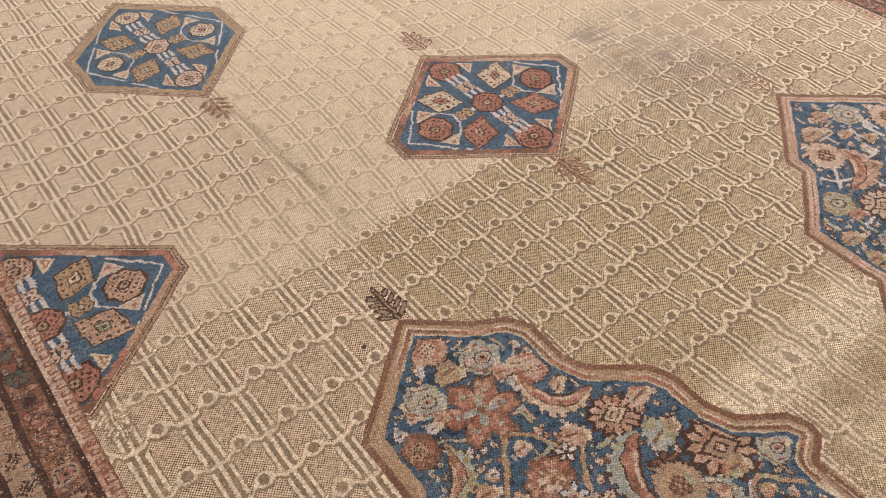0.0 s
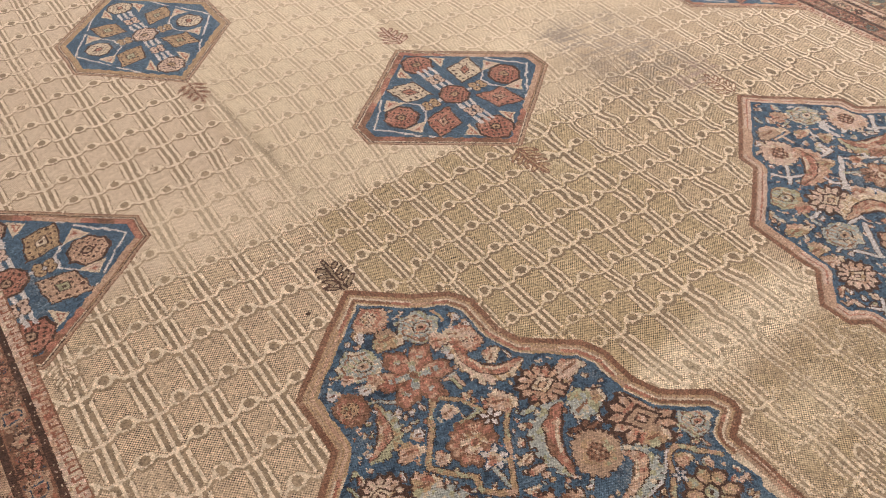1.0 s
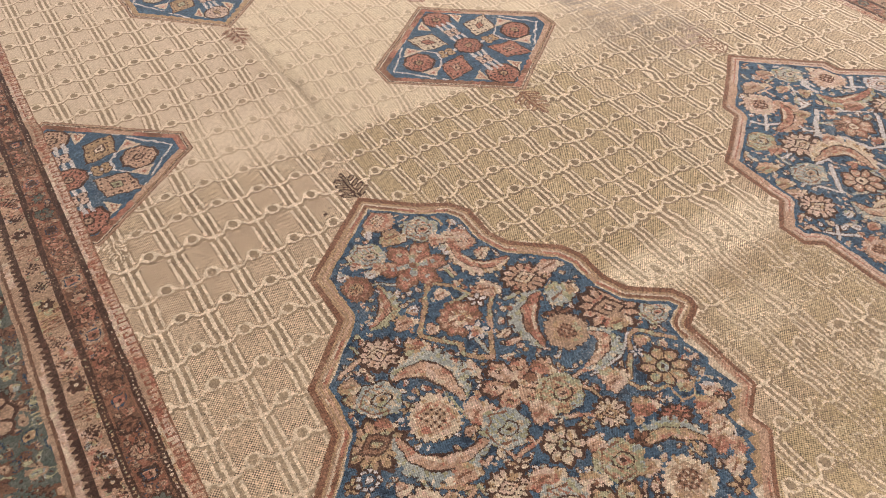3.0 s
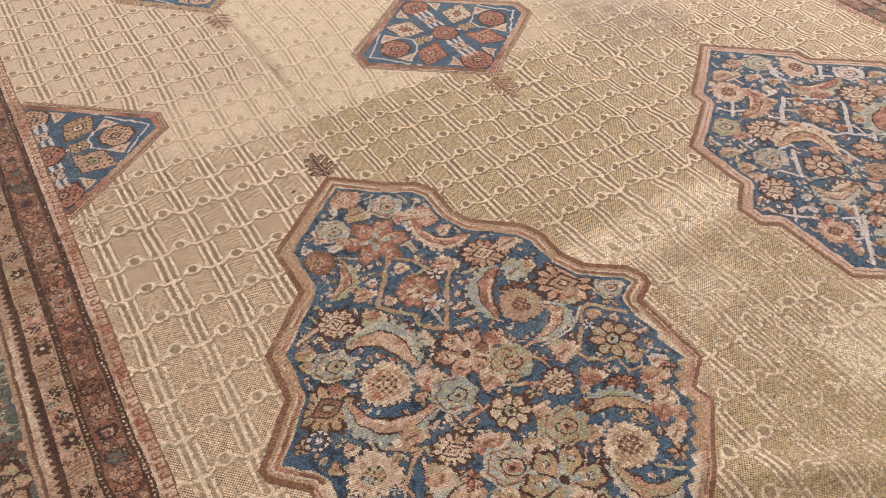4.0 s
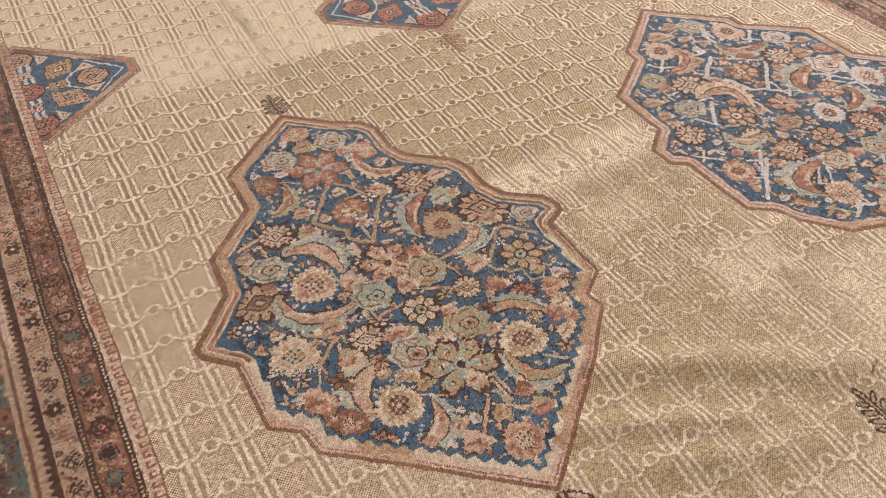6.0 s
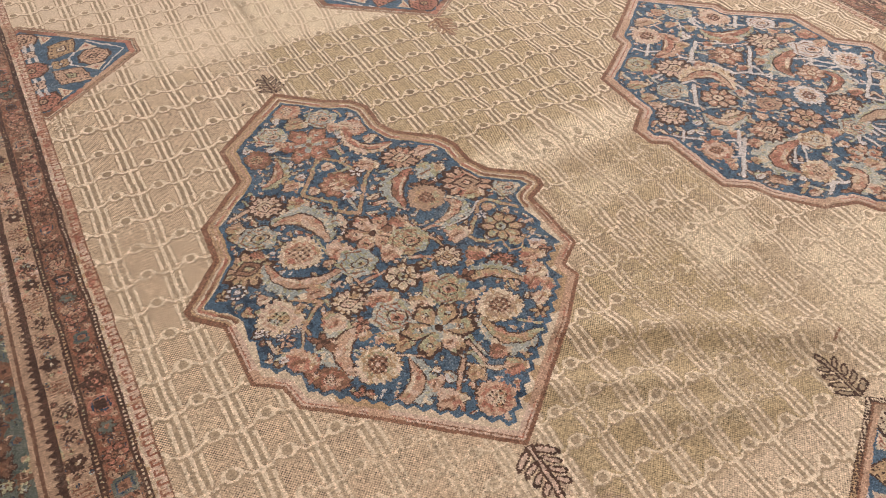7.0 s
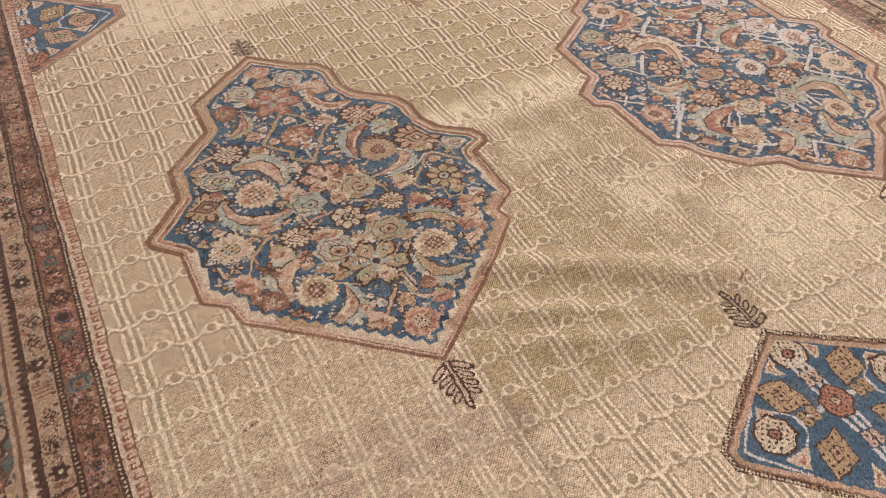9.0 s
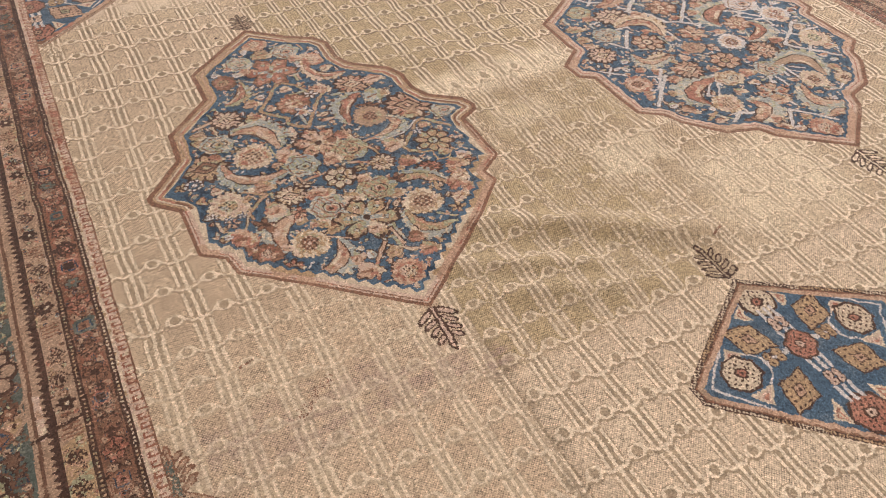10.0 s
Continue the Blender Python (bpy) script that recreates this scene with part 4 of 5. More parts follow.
stem(big, "lilac", 0.0066, (0.406, -0.078), (0.255, -0.192), (0.390, -0.337))
stem(big, "lilac", 0.0048, (0.285, -0.110), (0.356, -0.158))
stem(big, "lilac", 0.0041, (0.401, -0.088), (0.445, -0.132))
stem(big, "lilac", 0.0054, (0.358, -0.226), (0.300, -0.275))
stem(big, "lilac", 0.0046, (0.155, -0.305), (0.202, -0.340))
stem(big, "lilac", 0.0038, (0.132, -0.321), (0.173, -0.356))
stem(big, "lilac", 0.0054, (0.249, -0.467), (0.182, -0.517))
stem(big, "pale", 0.0044, (0.145, -0.429), (0.224, -0.500))
stem(big, "lilac", 0.0069, (-0.286, -0.154), (-0.426, -0.285))
stem(big, "lilac", 0.0045, (-0.349, -0.128), (-0.290, -0.159))
stem(big, "lilac", 0.0043, (-0.403, -0.191), (-0.352, -0.218))
stem(big, "lilac", 0.0043, (-0.169, -0.255), (-0.233, -0.312), (-0.202, -0.335), (-0.152, -0.270))
stem(big, "lilac", 0.0054, (-0.196, -0.424), (-0.287, -0.493))
stem(big, "lilac", 0.0048, (-0.235, -0.433), (-0.158, -0.456))
stem(big, "pale", 0.0043, (-0.292, -0.415), (-0.251, -0.454))
stem(big, "lilac", 0.0057, (-0.043, -0.498), (-0.116, -0.583))
stem(big, "lilac", 0.0048, (-0.041, -0.505), (0.059, -0.611))
stem(big, "lilac", 0.0041, (0.077, -0.543), (0.034, -0.586))
stem(big, "tan", 0.0054, (-0.353, -0.435), (-0.278, -0.402))
stem(big, "lilac", 0.0062, (0.065, -0.310), (0.021, -0.355))
stem(big, "pale", 0.0045, (-0.102, -0.100), (-0.045, -0.147))
stem(big, "pale", 0.0049, (0.194, -0.002), (0.181, -0.076), (0.162, -0.105))
stem(big, "lilac", 0.0040, (-0.135, 0.272), (-0.088, 0.235))
soft(big, 0.177, 0.462, 0.061, -21, 1, "pink", "pink", "umber")
soft(big, -0.143, 0.481, 0.059, -20, 1, "pink", "pink", "umber")
lump(big, 0.012, 0.597, 0.036, -9, 0.72, "salmon", "clay")
hexagon(big, 0.082, 0.556, 0.054, -10, 0.94, "pale", "cream")
lump(big, -0.084, 0.564, 0.052, -7, 0.54, "clay", "pink")
lump(big, -0.160, 0.552, 0.017, -4, 0.84, "lilac", "pink")
lump(big, -0.007, 0.501, 0.033, -8, 0.6, "salmon", "tan")
lump(big, 0.039, 0.445, 0.029, 1, 0.72, "tan", "clay")
lump(big, 0.186, 0.544, 0.024, 4, 0.84, "cream", "umber")
hexagon(big, 0.308, 0.344, 0.055, -13, 0.88, "lilac", "salmon")
arc_leaf(big, "rust", "olive", 0.0178, (0.068, 0.407), (0.067, 0.295), (0.248, 0.334))
lump(big, 0.115, 0.305, 0.046, -17, 0.6, "rust", "salmon")
serrate(big, 0.213, 0.241, 0.063, -19, 0.94, "pink", "cream", "brown")
lump(big, 0.304, 0.218, 0.044, -8, 0.72, "rust", "clay")
lump(big, 0.399, 0.205, 0.045, -9, 0.72, "rust", "clay")
lump(big, 0.384, 0.287, 0.035, -9, 0.6, "tan", "salmon")
lump(big, 0.289, 0.174, 0.022, 1, 0.72, "lilac", "pale")
arc_leaf(big, "rust", "salmon", 0.0189, (-0.089, 0.458), (-0.052, 0.361), (-0.207, 0.349))
lump(big, -0.071, 0.367, 0.028, -1, 0.84, "tan", "clay")
hexagon(big, -0.308, 0.349, 0.053, -14, 0.94, "olive", "pale")
lump(big, -0.403, 0.335, 0.021, -4, 0.88, "tan", "clay")
lump(big, -0.296, 0.287, 0.038, -13, 0.6, "rust", "clay")
serrate(big, -0.207, 0.263, 0.067, -10, 0.94, "pink", "cream", "brown")
lobed(big, 0.015, 0.235, 0.063, -20, 0.9, "salmon", "cream", "umber")
crab(big, -0.012, 0.265, 0.021, -11, 0.88, "umber", "brown")
lump(big, 0.021, 0.325, 0.024, -8, 0.72, "rust", "salmon")
lump(big, -0.104, 0.233, 0.035, -12, 0.72, "rust", "salmon")
lump(big, 0.014, 0.148, 0.024, -5, 0.72, "rust", "salmon")
lump(big, -0.075, 0.163, 0.024, -11, 0.6, "tan", "salmon")
arc_leaf(big, "salmon", "cream", 0.0221, (-0.236, 0.192), (-0.048, 0.237), (-0.116, 0.071))
hexagon(big, -0.308, 0.160, 0.054, -8, 0.94, "pale", "clay")
lump(big, -0.392, 0.246, 0.039, -15, 0.6, "tan", "salmon")
lump(big, -0.406, 0.171, 0.030, -14, 0.84, "tan", "clay")
lump(big, -0.421, 0.123, 0.044, -18, 0.48, "salmon", "clay")
lobed(big, -0.202, 0.049, 0.062, -21, 0.95, "salmon", "cream", "brown")
star(big, -0.006, 0.025, 0.058, -46, 0.88, "salmon", "cream", "brown")
arc_leaf(big, "rust", "pale", 0.0278, (0.268, 0.143), (0.092, 0.151), (0.120, 0.028))
hexagon(big, 0.322, 0.118, 0.070, -12, 0.94, "lilac", "salmon")
lobed(big, 0.198, 0.008, 0.057, -20, 0.9, "salmon", "cream", "umber")
lump(big, 0.152, 0.192, 0.031, -9, 0.84, "salmon", "rust")
lump(big, 0.100, 0.147, 0.027, -6, 0.72, "salmon", "tan")
soft(big, 0.085, -0.085, 0.053, -24, 0.99, "pink", "lilac", "umber")
arc_leaf(big, "rust", "pale", 0.0204, (0.257, -0.010), (0.303, -0.110), (0.155, -0.108))
crab(big, -0.019, -0.074, 0.044, -43, 0.6, "salmon", "brown")
hexagon(big, -0.078, -0.055, 0.043, -29, 0.88, "clay", "rust")
lump(big, -0.110, 0.032, 0.025, 3, 0.84, "pink", "rust")
crab(big, -0.120, -0.015, 0.027, -11, 0.6, "lilac", "brown")
lump(big, 0.094, -0.010, 0.025, -1, 0.72, "pink", "rust")
lump(big, 0.431, 0.203, 0.045, 6, 0.84, "rust", "clay")
lump(big, 0.393, 0.134, 0.041, 4, 0.6, "salmon", "clay")
soft(big, 0.388, 0.003, 0.065, -6, 0.88, "pink", "lilac", "salmon")
lump(big, 0.390, -0.045, 0.030, -5, 0.72, "pink", "rust")
lump(big, 0.455, 0.068, 0.027, -12, 0.6, "lilac", "pale")
lump(big, 0.473, -0.032, 0.022, 12, 0.72, "pale", "lilac")
soft(big, 0.393, -0.204, 0.059, -19, 0.99, "pink", "cream", "olive")
lump(big, 0.399, -0.120, 0.026, -9, 0.72, "pink", "clay")
lump(big, 0.250, -0.150, 0.035, -1, 0.72, "rust", "pink")
lump(big, 0.399, -0.273, 0.029, -10, 0.6, "pink", "rust")
serrate(big, 0.153, -0.182, 0.059, -14, 1, "salmon", "cream", "brown")
lobed(big, -0.025, -0.174, 0.059, -15, 0.9, "salmon", "tan", "brown")
lump(big, -0.011, -0.270, 0.035, -5, 0.72, "rust", "salmon")
lump(big, 0.074, -0.209, 0.028, -3, 0.72, "rust", "clay")
hexagon(big, 0.081, -0.284, 0.054, -12, 0.94, "pale", "rust")
arc_leaf(big, "clay", "pale", 0.0255, (0.131, -0.267), (0.317, -0.232), (0.239, -0.401))
lump(big, 0.307, -0.385, 0.030, -88, 0.72, "tan", "salmon")
lump(big, 0.346, -0.344, 0.019, -5, 0.72, "lilac", "pale")
soft(big, 0.176, -0.405, 0.052, -36, 0.94, "pink", "cream", "umber")
arc_leaf(big, "salmon", "pale", 0.0226, (0.099, -0.415), (0.009, -0.544), (0.163, -0.557))
star(big, -0.017, -0.400, 0.060, -58, 0.99, "salmon", "pale", "brown")
lump(big, -0.027, -0.445, 0.033, -14, 0.88, "salmon", "tan")
hexagon(big, -0.093, -0.265, 0.054, -10, 0.84, "cream", "pale")
arc_leaf(big, "rust", "pale", 0.0254, (-0.150, -0.238), (-0.336, -0.226), (-0.273, -0.353))
lump(big, -0.329, -0.251, 0.022, -2, 0.88, "tan", "clay")
lump(big, -0.271, -0.188, 0.030, -1, 0.72, "salmon", "rust")
serrate(big, -0.187, -0.161, 0.056, -13, 1, "salmon", "cream", "brown")
lump(big, -0.292, -0.120, 0.027, -9, 0.84, "rust", "salmon")
soft(big, -0.207, -0.379, 0.053, -47, 0.99, "salmon", "cream", "clay")
arc_leaf(big, "salmon", "pale", 0.0241, (-0.127, -0.399), (-0.038, -0.476), (-0.204, -0.508))
lump(big, -0.344, -0.349, 0.037, -43, 0.6, "salmon", "umber")
lump(big, -0.378, -0.304, 0.021, -5, 0.72, "lilac", "pale")
lump(big, -0.294, -0.446, 0.027, -8, 0.6, "pink", "rust")
crab(big, -0.194, -0.496, 0.032, -7, 0.72, "umber", "brown")
lump(big, -0.121, -0.516, 0.024, 1, 0.84, "rust", "pink")
lump(big, -0.025, -0.555, 0.020, -5, 0.84, "tan", "salmon")
soft(big, -0.016, -0.627, 0.052, -21, 0.99, "rust", "salmon", "cream")
lump(big, -0.138, -0.565, 0.030, -6, 0.84, "rust", "pink")
arc_leaf(big, "tan", "cream", 0.0130, (-0.301, -0.067), (-0.197, -0.025), (-0.201, -0.109))
crab(big, -0.201, -0.065, 0.029, -6, 0.72, "umber", "brown")
lump(big, -0.102, -0.202, 0.020, 0, 0.72, "rust", "clay")
lump(big, -0.120, -0.346, 0.026, -4, 0.84, "salmon", "tan")
lump(big, 0.030, -0.503, 0.013, -80, 0.84, "pink", "rust")
lump(big, 0.077, -0.585, 0.025, -10, 0.6, "umber", "rust")
lump(big, -0.419, -0.236, 0.018, 5, 0.84, "salmon", "rust")
lump(big, -0.001, -0.658, 0.029, 0, 0.72, "salmon", "rust")
lump(big, -0.093, -0.593, 0.022, 3, 0.72, "pink", "lilac")
soft(big, 0.287, -0.452, 0.041, -15, 0.88, "pink", "cream", "umber")
lump(big, 0.170, -0.558, 0.027, -8, 0.72, "salmon", "pink")
arc_leaf(big, "salmon", "pale", 0.0177, (0.050, -0.580), (0.166, -0.550), (0.112, -0.645))
serrate(big, -0.407, 0.053, 0.056, -4, 0.94, "pink", "cream", "brown")
soft(big, -0.405, -0.153, 0.050, -14, 0.94, "pink", "salmon", "umber")
arc_leaf(big, "salmon", "pale", 0.0148, (-0.306, 0.001), (-0.333, -0.103), (-0.191, -0.069))
stem(big, "lilac", 0.0060, (-0.275, -0.115), (-0.352, -0.204))
stem(big, "lilac", 0.0050, (-0.428, -0.031), (-0.498, -0.092))
stem(big, "lilac", 0.0043, (-0.485, -0.027), (-0.410, -0.088))
lump(big, -0.565, 0.061, 0.027, -4, 0.6, "tan", "clay")
lump(big, -0.492, 0.046, 0.021, 10, 0.6, "salmon", "rust")
lump(big, -0.504, -0.043, 0.022, -6, 0.6, "salmon", "clay")
lump(big, -0.499, -0.151, 0.021, -4, 0.6, "pink", "rust")
hexagon(big, -0.554, 0.025, 0.033, -12, 0.84, "clay", "rust")
lump(big, -0.344, -0.090, 0.022, -5, 0.6, "rust", "salmon")
lump(big, -0.362, -0.018, 0.020, -1, 0.72, "lilac", "pale")
crab(big, -0.552, -0.082, 0.025, -5, 0.72, "umber", "brown")
lump(big, -0.408, -0.211, 0.024, -9, 0.6, "salmon", "clay")
lump(big, -0.569, -0.161, 0.016, -58, 0.6, "pink", "clay")
lump(big, -0.228, -0.140, 0.021, -2, 0.72, "rust", "pink")
stray_stems(big, 14, ("lilac", "lilac", "lilac", "pale", "pink"), 230, 0.0050)
MEDALLIONS.append(big)
small_fill(big, 4, ("salmon", "pink", "lilac", "rust", "pale", "lilac", "pink"), (600, 1600, 2200))


# --- the small diamonds ---
def octagon_shape(leaf, heart, edge):
    def shape(p, q):
        d = np.maximum(np.maximum(np.abs(p), np.abs(q)), (np.abs(p) + np.abs(q)) * 0.72)
        r, t = np.hypot(p, q), np.arctan2(q, p)
        specks = (np.sin(p * 17) * np.sin(q * 17) > 0.4) & (d > 0.3) & (d < 0.8)
        return layers(p.shape, (d < 1.0, edge), (d < 0.86, leaf), (specks, edge), (d < 0.30, edge), (d < 0.20, heart), (d < 0.08, edge))
    return shape


def rhomb_shape(leaf, heart):
    def shape(p, q):
        s = np.abs(p) * 1.3 + np.abs(q) * 0.95
        specks = (np.sin(p * 19 + 1) * np.sin(q * 17 + 1) > 0.5) & (s < 0.82) & (s > 0.4)
        return layers(p.shape, (s < 1.0, "brown"), (s < 0.90, leaf), (specks, "brown"), (s < 0.34, "brown"), (s < 0.26, heart), (s < 0.1, "brown"))
    return shape


def stroke_shape(dye, at):
    """One of three short strokes side by side."""
    def shape(p, q):
        return layers(p.shape, ((np.abs(p - at) < 0.17) & (np.abs(q) < 0.75), dye))
    return shape


def quartet_shape(leaf, heart):
    def shape(p, q):
        lobe = np.hypot(np.abs(p) - 0.5, np.abs(q) - 0.4)
        return layers(p.shape, (lobe < 0.52, "brown"), (lobe < 0.42, leaf), (lobe < 0.13, heart))
    return shape


NARROW = (0.0, "umber"), (0.0035, "clay"), (0.0105, "brown"), (0.0135, "cream"), (0.0165, "umber"), (0.0195, "salmon"), (0.038, "blue")
TWISTED = (0.0, "brown"), (0.013, "umber"), (0.016, "salmon"), (0.031, "blue")


def small_diamond(region, x, y, hw, top, low, cut, label, rhombs, eyes, heart, band="salmon", keep=None, name="small_diamond", upper=None, twisted=False):
    m = Medallion(name, x, y, label, region)
    outline = mirrored([(0.0, top), (hw - 0.012, cut), (hw - 0.012, -cut), (0.0, -low)])
    bands = [(depth, band if dye == "salmon" else dye) for depth, dye in (TWISTED if twisted else NARROW)]
    lay_medallion(m, outline, bands, 0.5, 0.006, keep, twisted)

    def up(v):
        return v * (top if v > 0 else low)

    def scaled(p, q):
        """Places in the diamond, as shares of its half width and half height."""
        return np.abs(p * 0.5) / hw, q * 0.5 / np.where(q > 0, top, low)

    def guide(p, q):
        c, v = scaled(p, q)
        a = np.abs(v)
        outer, inner = np.abs(c + 0.80 * a - 0.83), np.abs(np.maximum(c, 0.32) - 0.95 * np.maximum(a - 0.07, 0) - 0.335)
        return layers(p.shape, ((outer < 0.012) & (a < 0.34), "lilac"), ((outer < 0.011) & (a > 0.40) & (a < 0.62), "lilac"),
                      ((inner < 0.012) & (a < 0.26) & (c > 0.30), "lilac"), ((a < 0.022) & (c < 0.34), "lilac"))

    def tip_triangle(p, q, sx, sy):
        c, v = np.sign(sx) * p * 0.5 / hw, sy * q * 0.5 / (top if sy > 0 else low)
        d = np.maximum(0.155 - c, np.abs(v - 0.57) - (0.27 - c) * 1.0)
        return layers(p.shape, (d < 0, "cream"), (d < -0.024, "rust"), (d < -0.042, "cream"))

    def side_triangle(p, q, sx, sy):
        c, v = np.sign(sx) * p * 0.5 / hw, sy * q * 0.5 / (top if sy > 0 else low)
        d = np.maximum(0.17 - v, np.abs(c - 0.53) * 1.35 - (0.31 - v))
        return layers(p.shape, (d < 0, "cream"), (d < -0.022, "pink"), (d < -0.05, "rust"))

    u = min(hw, (top + low) / 2)
    paint(m.x, m.y, 0.5, 0, guide, part("guide_line", m.part, "thin grey-white guide lines", "stuff"), m.region)
    for sx in (-1, 1):
        for sy in (-1, 1):
            for shape in (tip_triangle, side_triangle):
                paint(m.x, m.y, 0.5, 0, lambda p, q: shape(p, q, sx, sy), part("triangle", m.part), m.region)
            m.put("rhomb", sx * 0.305 * hw, up(sy * 0.29), 0.235 * u, -45 * sx * sy, rhomb_shape(*(upper if upper and sy > 0 else rhombs)), "speckled rhomb with a square eye")
        m.put("octagon", sx * 0.555 * hw, 0, 0.150 * hw, 0, octagon_shape(*eyes), "speckled octagon")
        m.put("quartet", sx * 0.25 * hw, 0, 0.085 * u, 0, quartet_shape("tan", "brown"))
    for sy in (-1, 1):
        m.put("octagon", 0, up(sy * 0.64), 0.15 * hw if sy > 0 else 0.16 * hw, 22, octagon_shape(*(eyes if sy > 0 else heart)), "speckled octagon")
        for place in (0.455, 0.18):
            for at in (-0.66, 0.0, 0.66):
                m.put("stroke", 0, up(sy * place), 0.105 * u, 0, stroke_shape("lilac", at), "short grey-white stroke")
        m.put("quartet", 0, up(sy * 0.32), 0.085 * u, 0, quartet_shape("pink", "brown"))
    m.put("octagon", 0, 0, 0.155 * u, 0, octagon_shape(*heart), "speckled octagon at the centre")
    return m


INDIGO = "indigo diamond with speckled octagons and rhombs"
small_diamond(3, 0.742, 1.268, 0.382, 0.345, 0.342, 0.05, INDIGO, ("rust", "salmon"), ("rust", "tan", "brown"), ("rust", "tan", "brown"), "rust", upper=("cream", "rust"))
small_diamond(4, 0.055, 2.232, 0.305, 0.386, 0.383, 0.107, INDIGO, ("tan", "olive"), ("cream", "rust", "brown"), ("pink", "tan", "brown"), "tan")
small_diamond(5, LEFT + 0.012, 1.268, 0.372, 0.34, 0.325, 0.05, "half diamond of indigo wool against the border", ("salmon", "olive"), ("salmon", "clay", "brown"), ("rust", "clay", "brown"), "rust", (LEFT, 9), "half_diamond", ("tan", "cream"))
small_diamond(6, 0.745, -1.272, 0.342, 0.234, 0.335, 0.026, INDIGO, ("tan", "salmon"), ("cream", "rust", "brown"), ("rust", "pink", "brown"), "salmon", twisted=True)
small_diamond(7, LEFT, -1.27, 0.36, 0.325, 0.33, 0.05, "half diamond of indigo wool against the border", ("salmon", "cream"), ("cream", "rust", "brown"), ("rust", "cream", "brown"), "rust", (LEFT, 9), "half_diamond")
small_diamond(8, RIGHT, 1.26, 0.36, 0.33, 0.33, 0.05, "half diamond of indigo wool against the border", ("rust", "salmon"), ("cream", "rust", "brown"), ("rust", "cream", "brown"), "rust", (-9, RIGHT), "half_diamond")


# --- the little trees at the tips ---
def sprig_shape(ink, pulp):
    """A stalk with four pairs of slim leaves, each drawn round in a dark thread."""
    def shape(p, q):
        c = np.abs(p)
        steps = []
        for n in range(4):
            lx, ly, long = 0.46 - 0.05 * n, -0.62 + 0.42 * n, 0.50 - 0.06 * n
            u, v = (c - lx) * 0.82 + (q - ly) * 0.57, (q - ly) * 0.82 - (c - lx) * 0.57
            e = np.hypot(u / long, v / 0.155)
            steps += [(e < 1.0, ink), ((e < 0.62) & (np.abs(v) < 0.075), pulp)]
        tip = np.hypot(p / 0.16, (q - 1.0) / 0.3)
        return layers(p.shape, *steps, (tip < 1.0, ink), (tip < 0.5, pulp), ((c < 0.13) & (np.abs(q) < 1.0), ink), ((c < 0.05) & (np.abs(q) < 0.95), pulp))
    return shape


for sx, sy, size, turn, ink, pulp in ((0.003, 0.808, 0.056, 0, "brown", "bar"), (0.0, -0.818, 0.064, 180, "brown", "pink"), (0.722, 0.866, 0.060, 180, "umber", "tan"),
                                      (0.782, 1.695, 0.060, 0, "umber", "pink"), (0.056, 1.783, 0.062, 180, "clay", "umber"), (1.513, 0.790, 0.056, 0, "umber", "line"),
                                      (0.740, -0.975, 0.060, 0, "brown", "bar"), (1.487, -0.862, 0.066, 180, "brown", "line"), (LEFT + 0.045, 0.905, 0.045, 180, "bar", "line"),
                                      (LEFT + 0.010, -0.915, 0.056, 0, "umber", "clay")):
    paint(sx, sy, size, turn, sprig_shape(ink, pulp), part("sprig", None, "small brown sprig at a medallion's tip"))

# blue-green dye that has run at the edge, below the half sprig
run = (np.abs(WX - LEFT - 0.008 + smooth_noise(0.03, 0.003)) < 0.009) & (np.abs(WY + 0.925 + smooth_noise(0.02, 0.006)) < 0.042) & (rng.random((NY, NX)) < 0.6)
DYE[run] = CODE["teal"]

# a dark knot in the field, and the shadow of two creases painted in brown knots
DYE[window(-0.111, 0.734, 0.002)] = CODE["brown"]
for cx, y0, y1 in ((0.055, -1.50, -0.86), (0.085, 1.06, 1.76)):
    win = np.s_[int((y0 - Y0) / KNOT):int((y1 - Y0) / KNOT), :]
    off = np.abs(WX[win] - cx - 0.006 * np.sin(WY[win] * 20))
    # crease shade put into the dye: scattered knots close to the line
    worn = (off < 0.008) & (rng.random(off.shape) < 0.68) & (REGION[win] == 0)
    DYE[win][worn] = CODE["bar"]


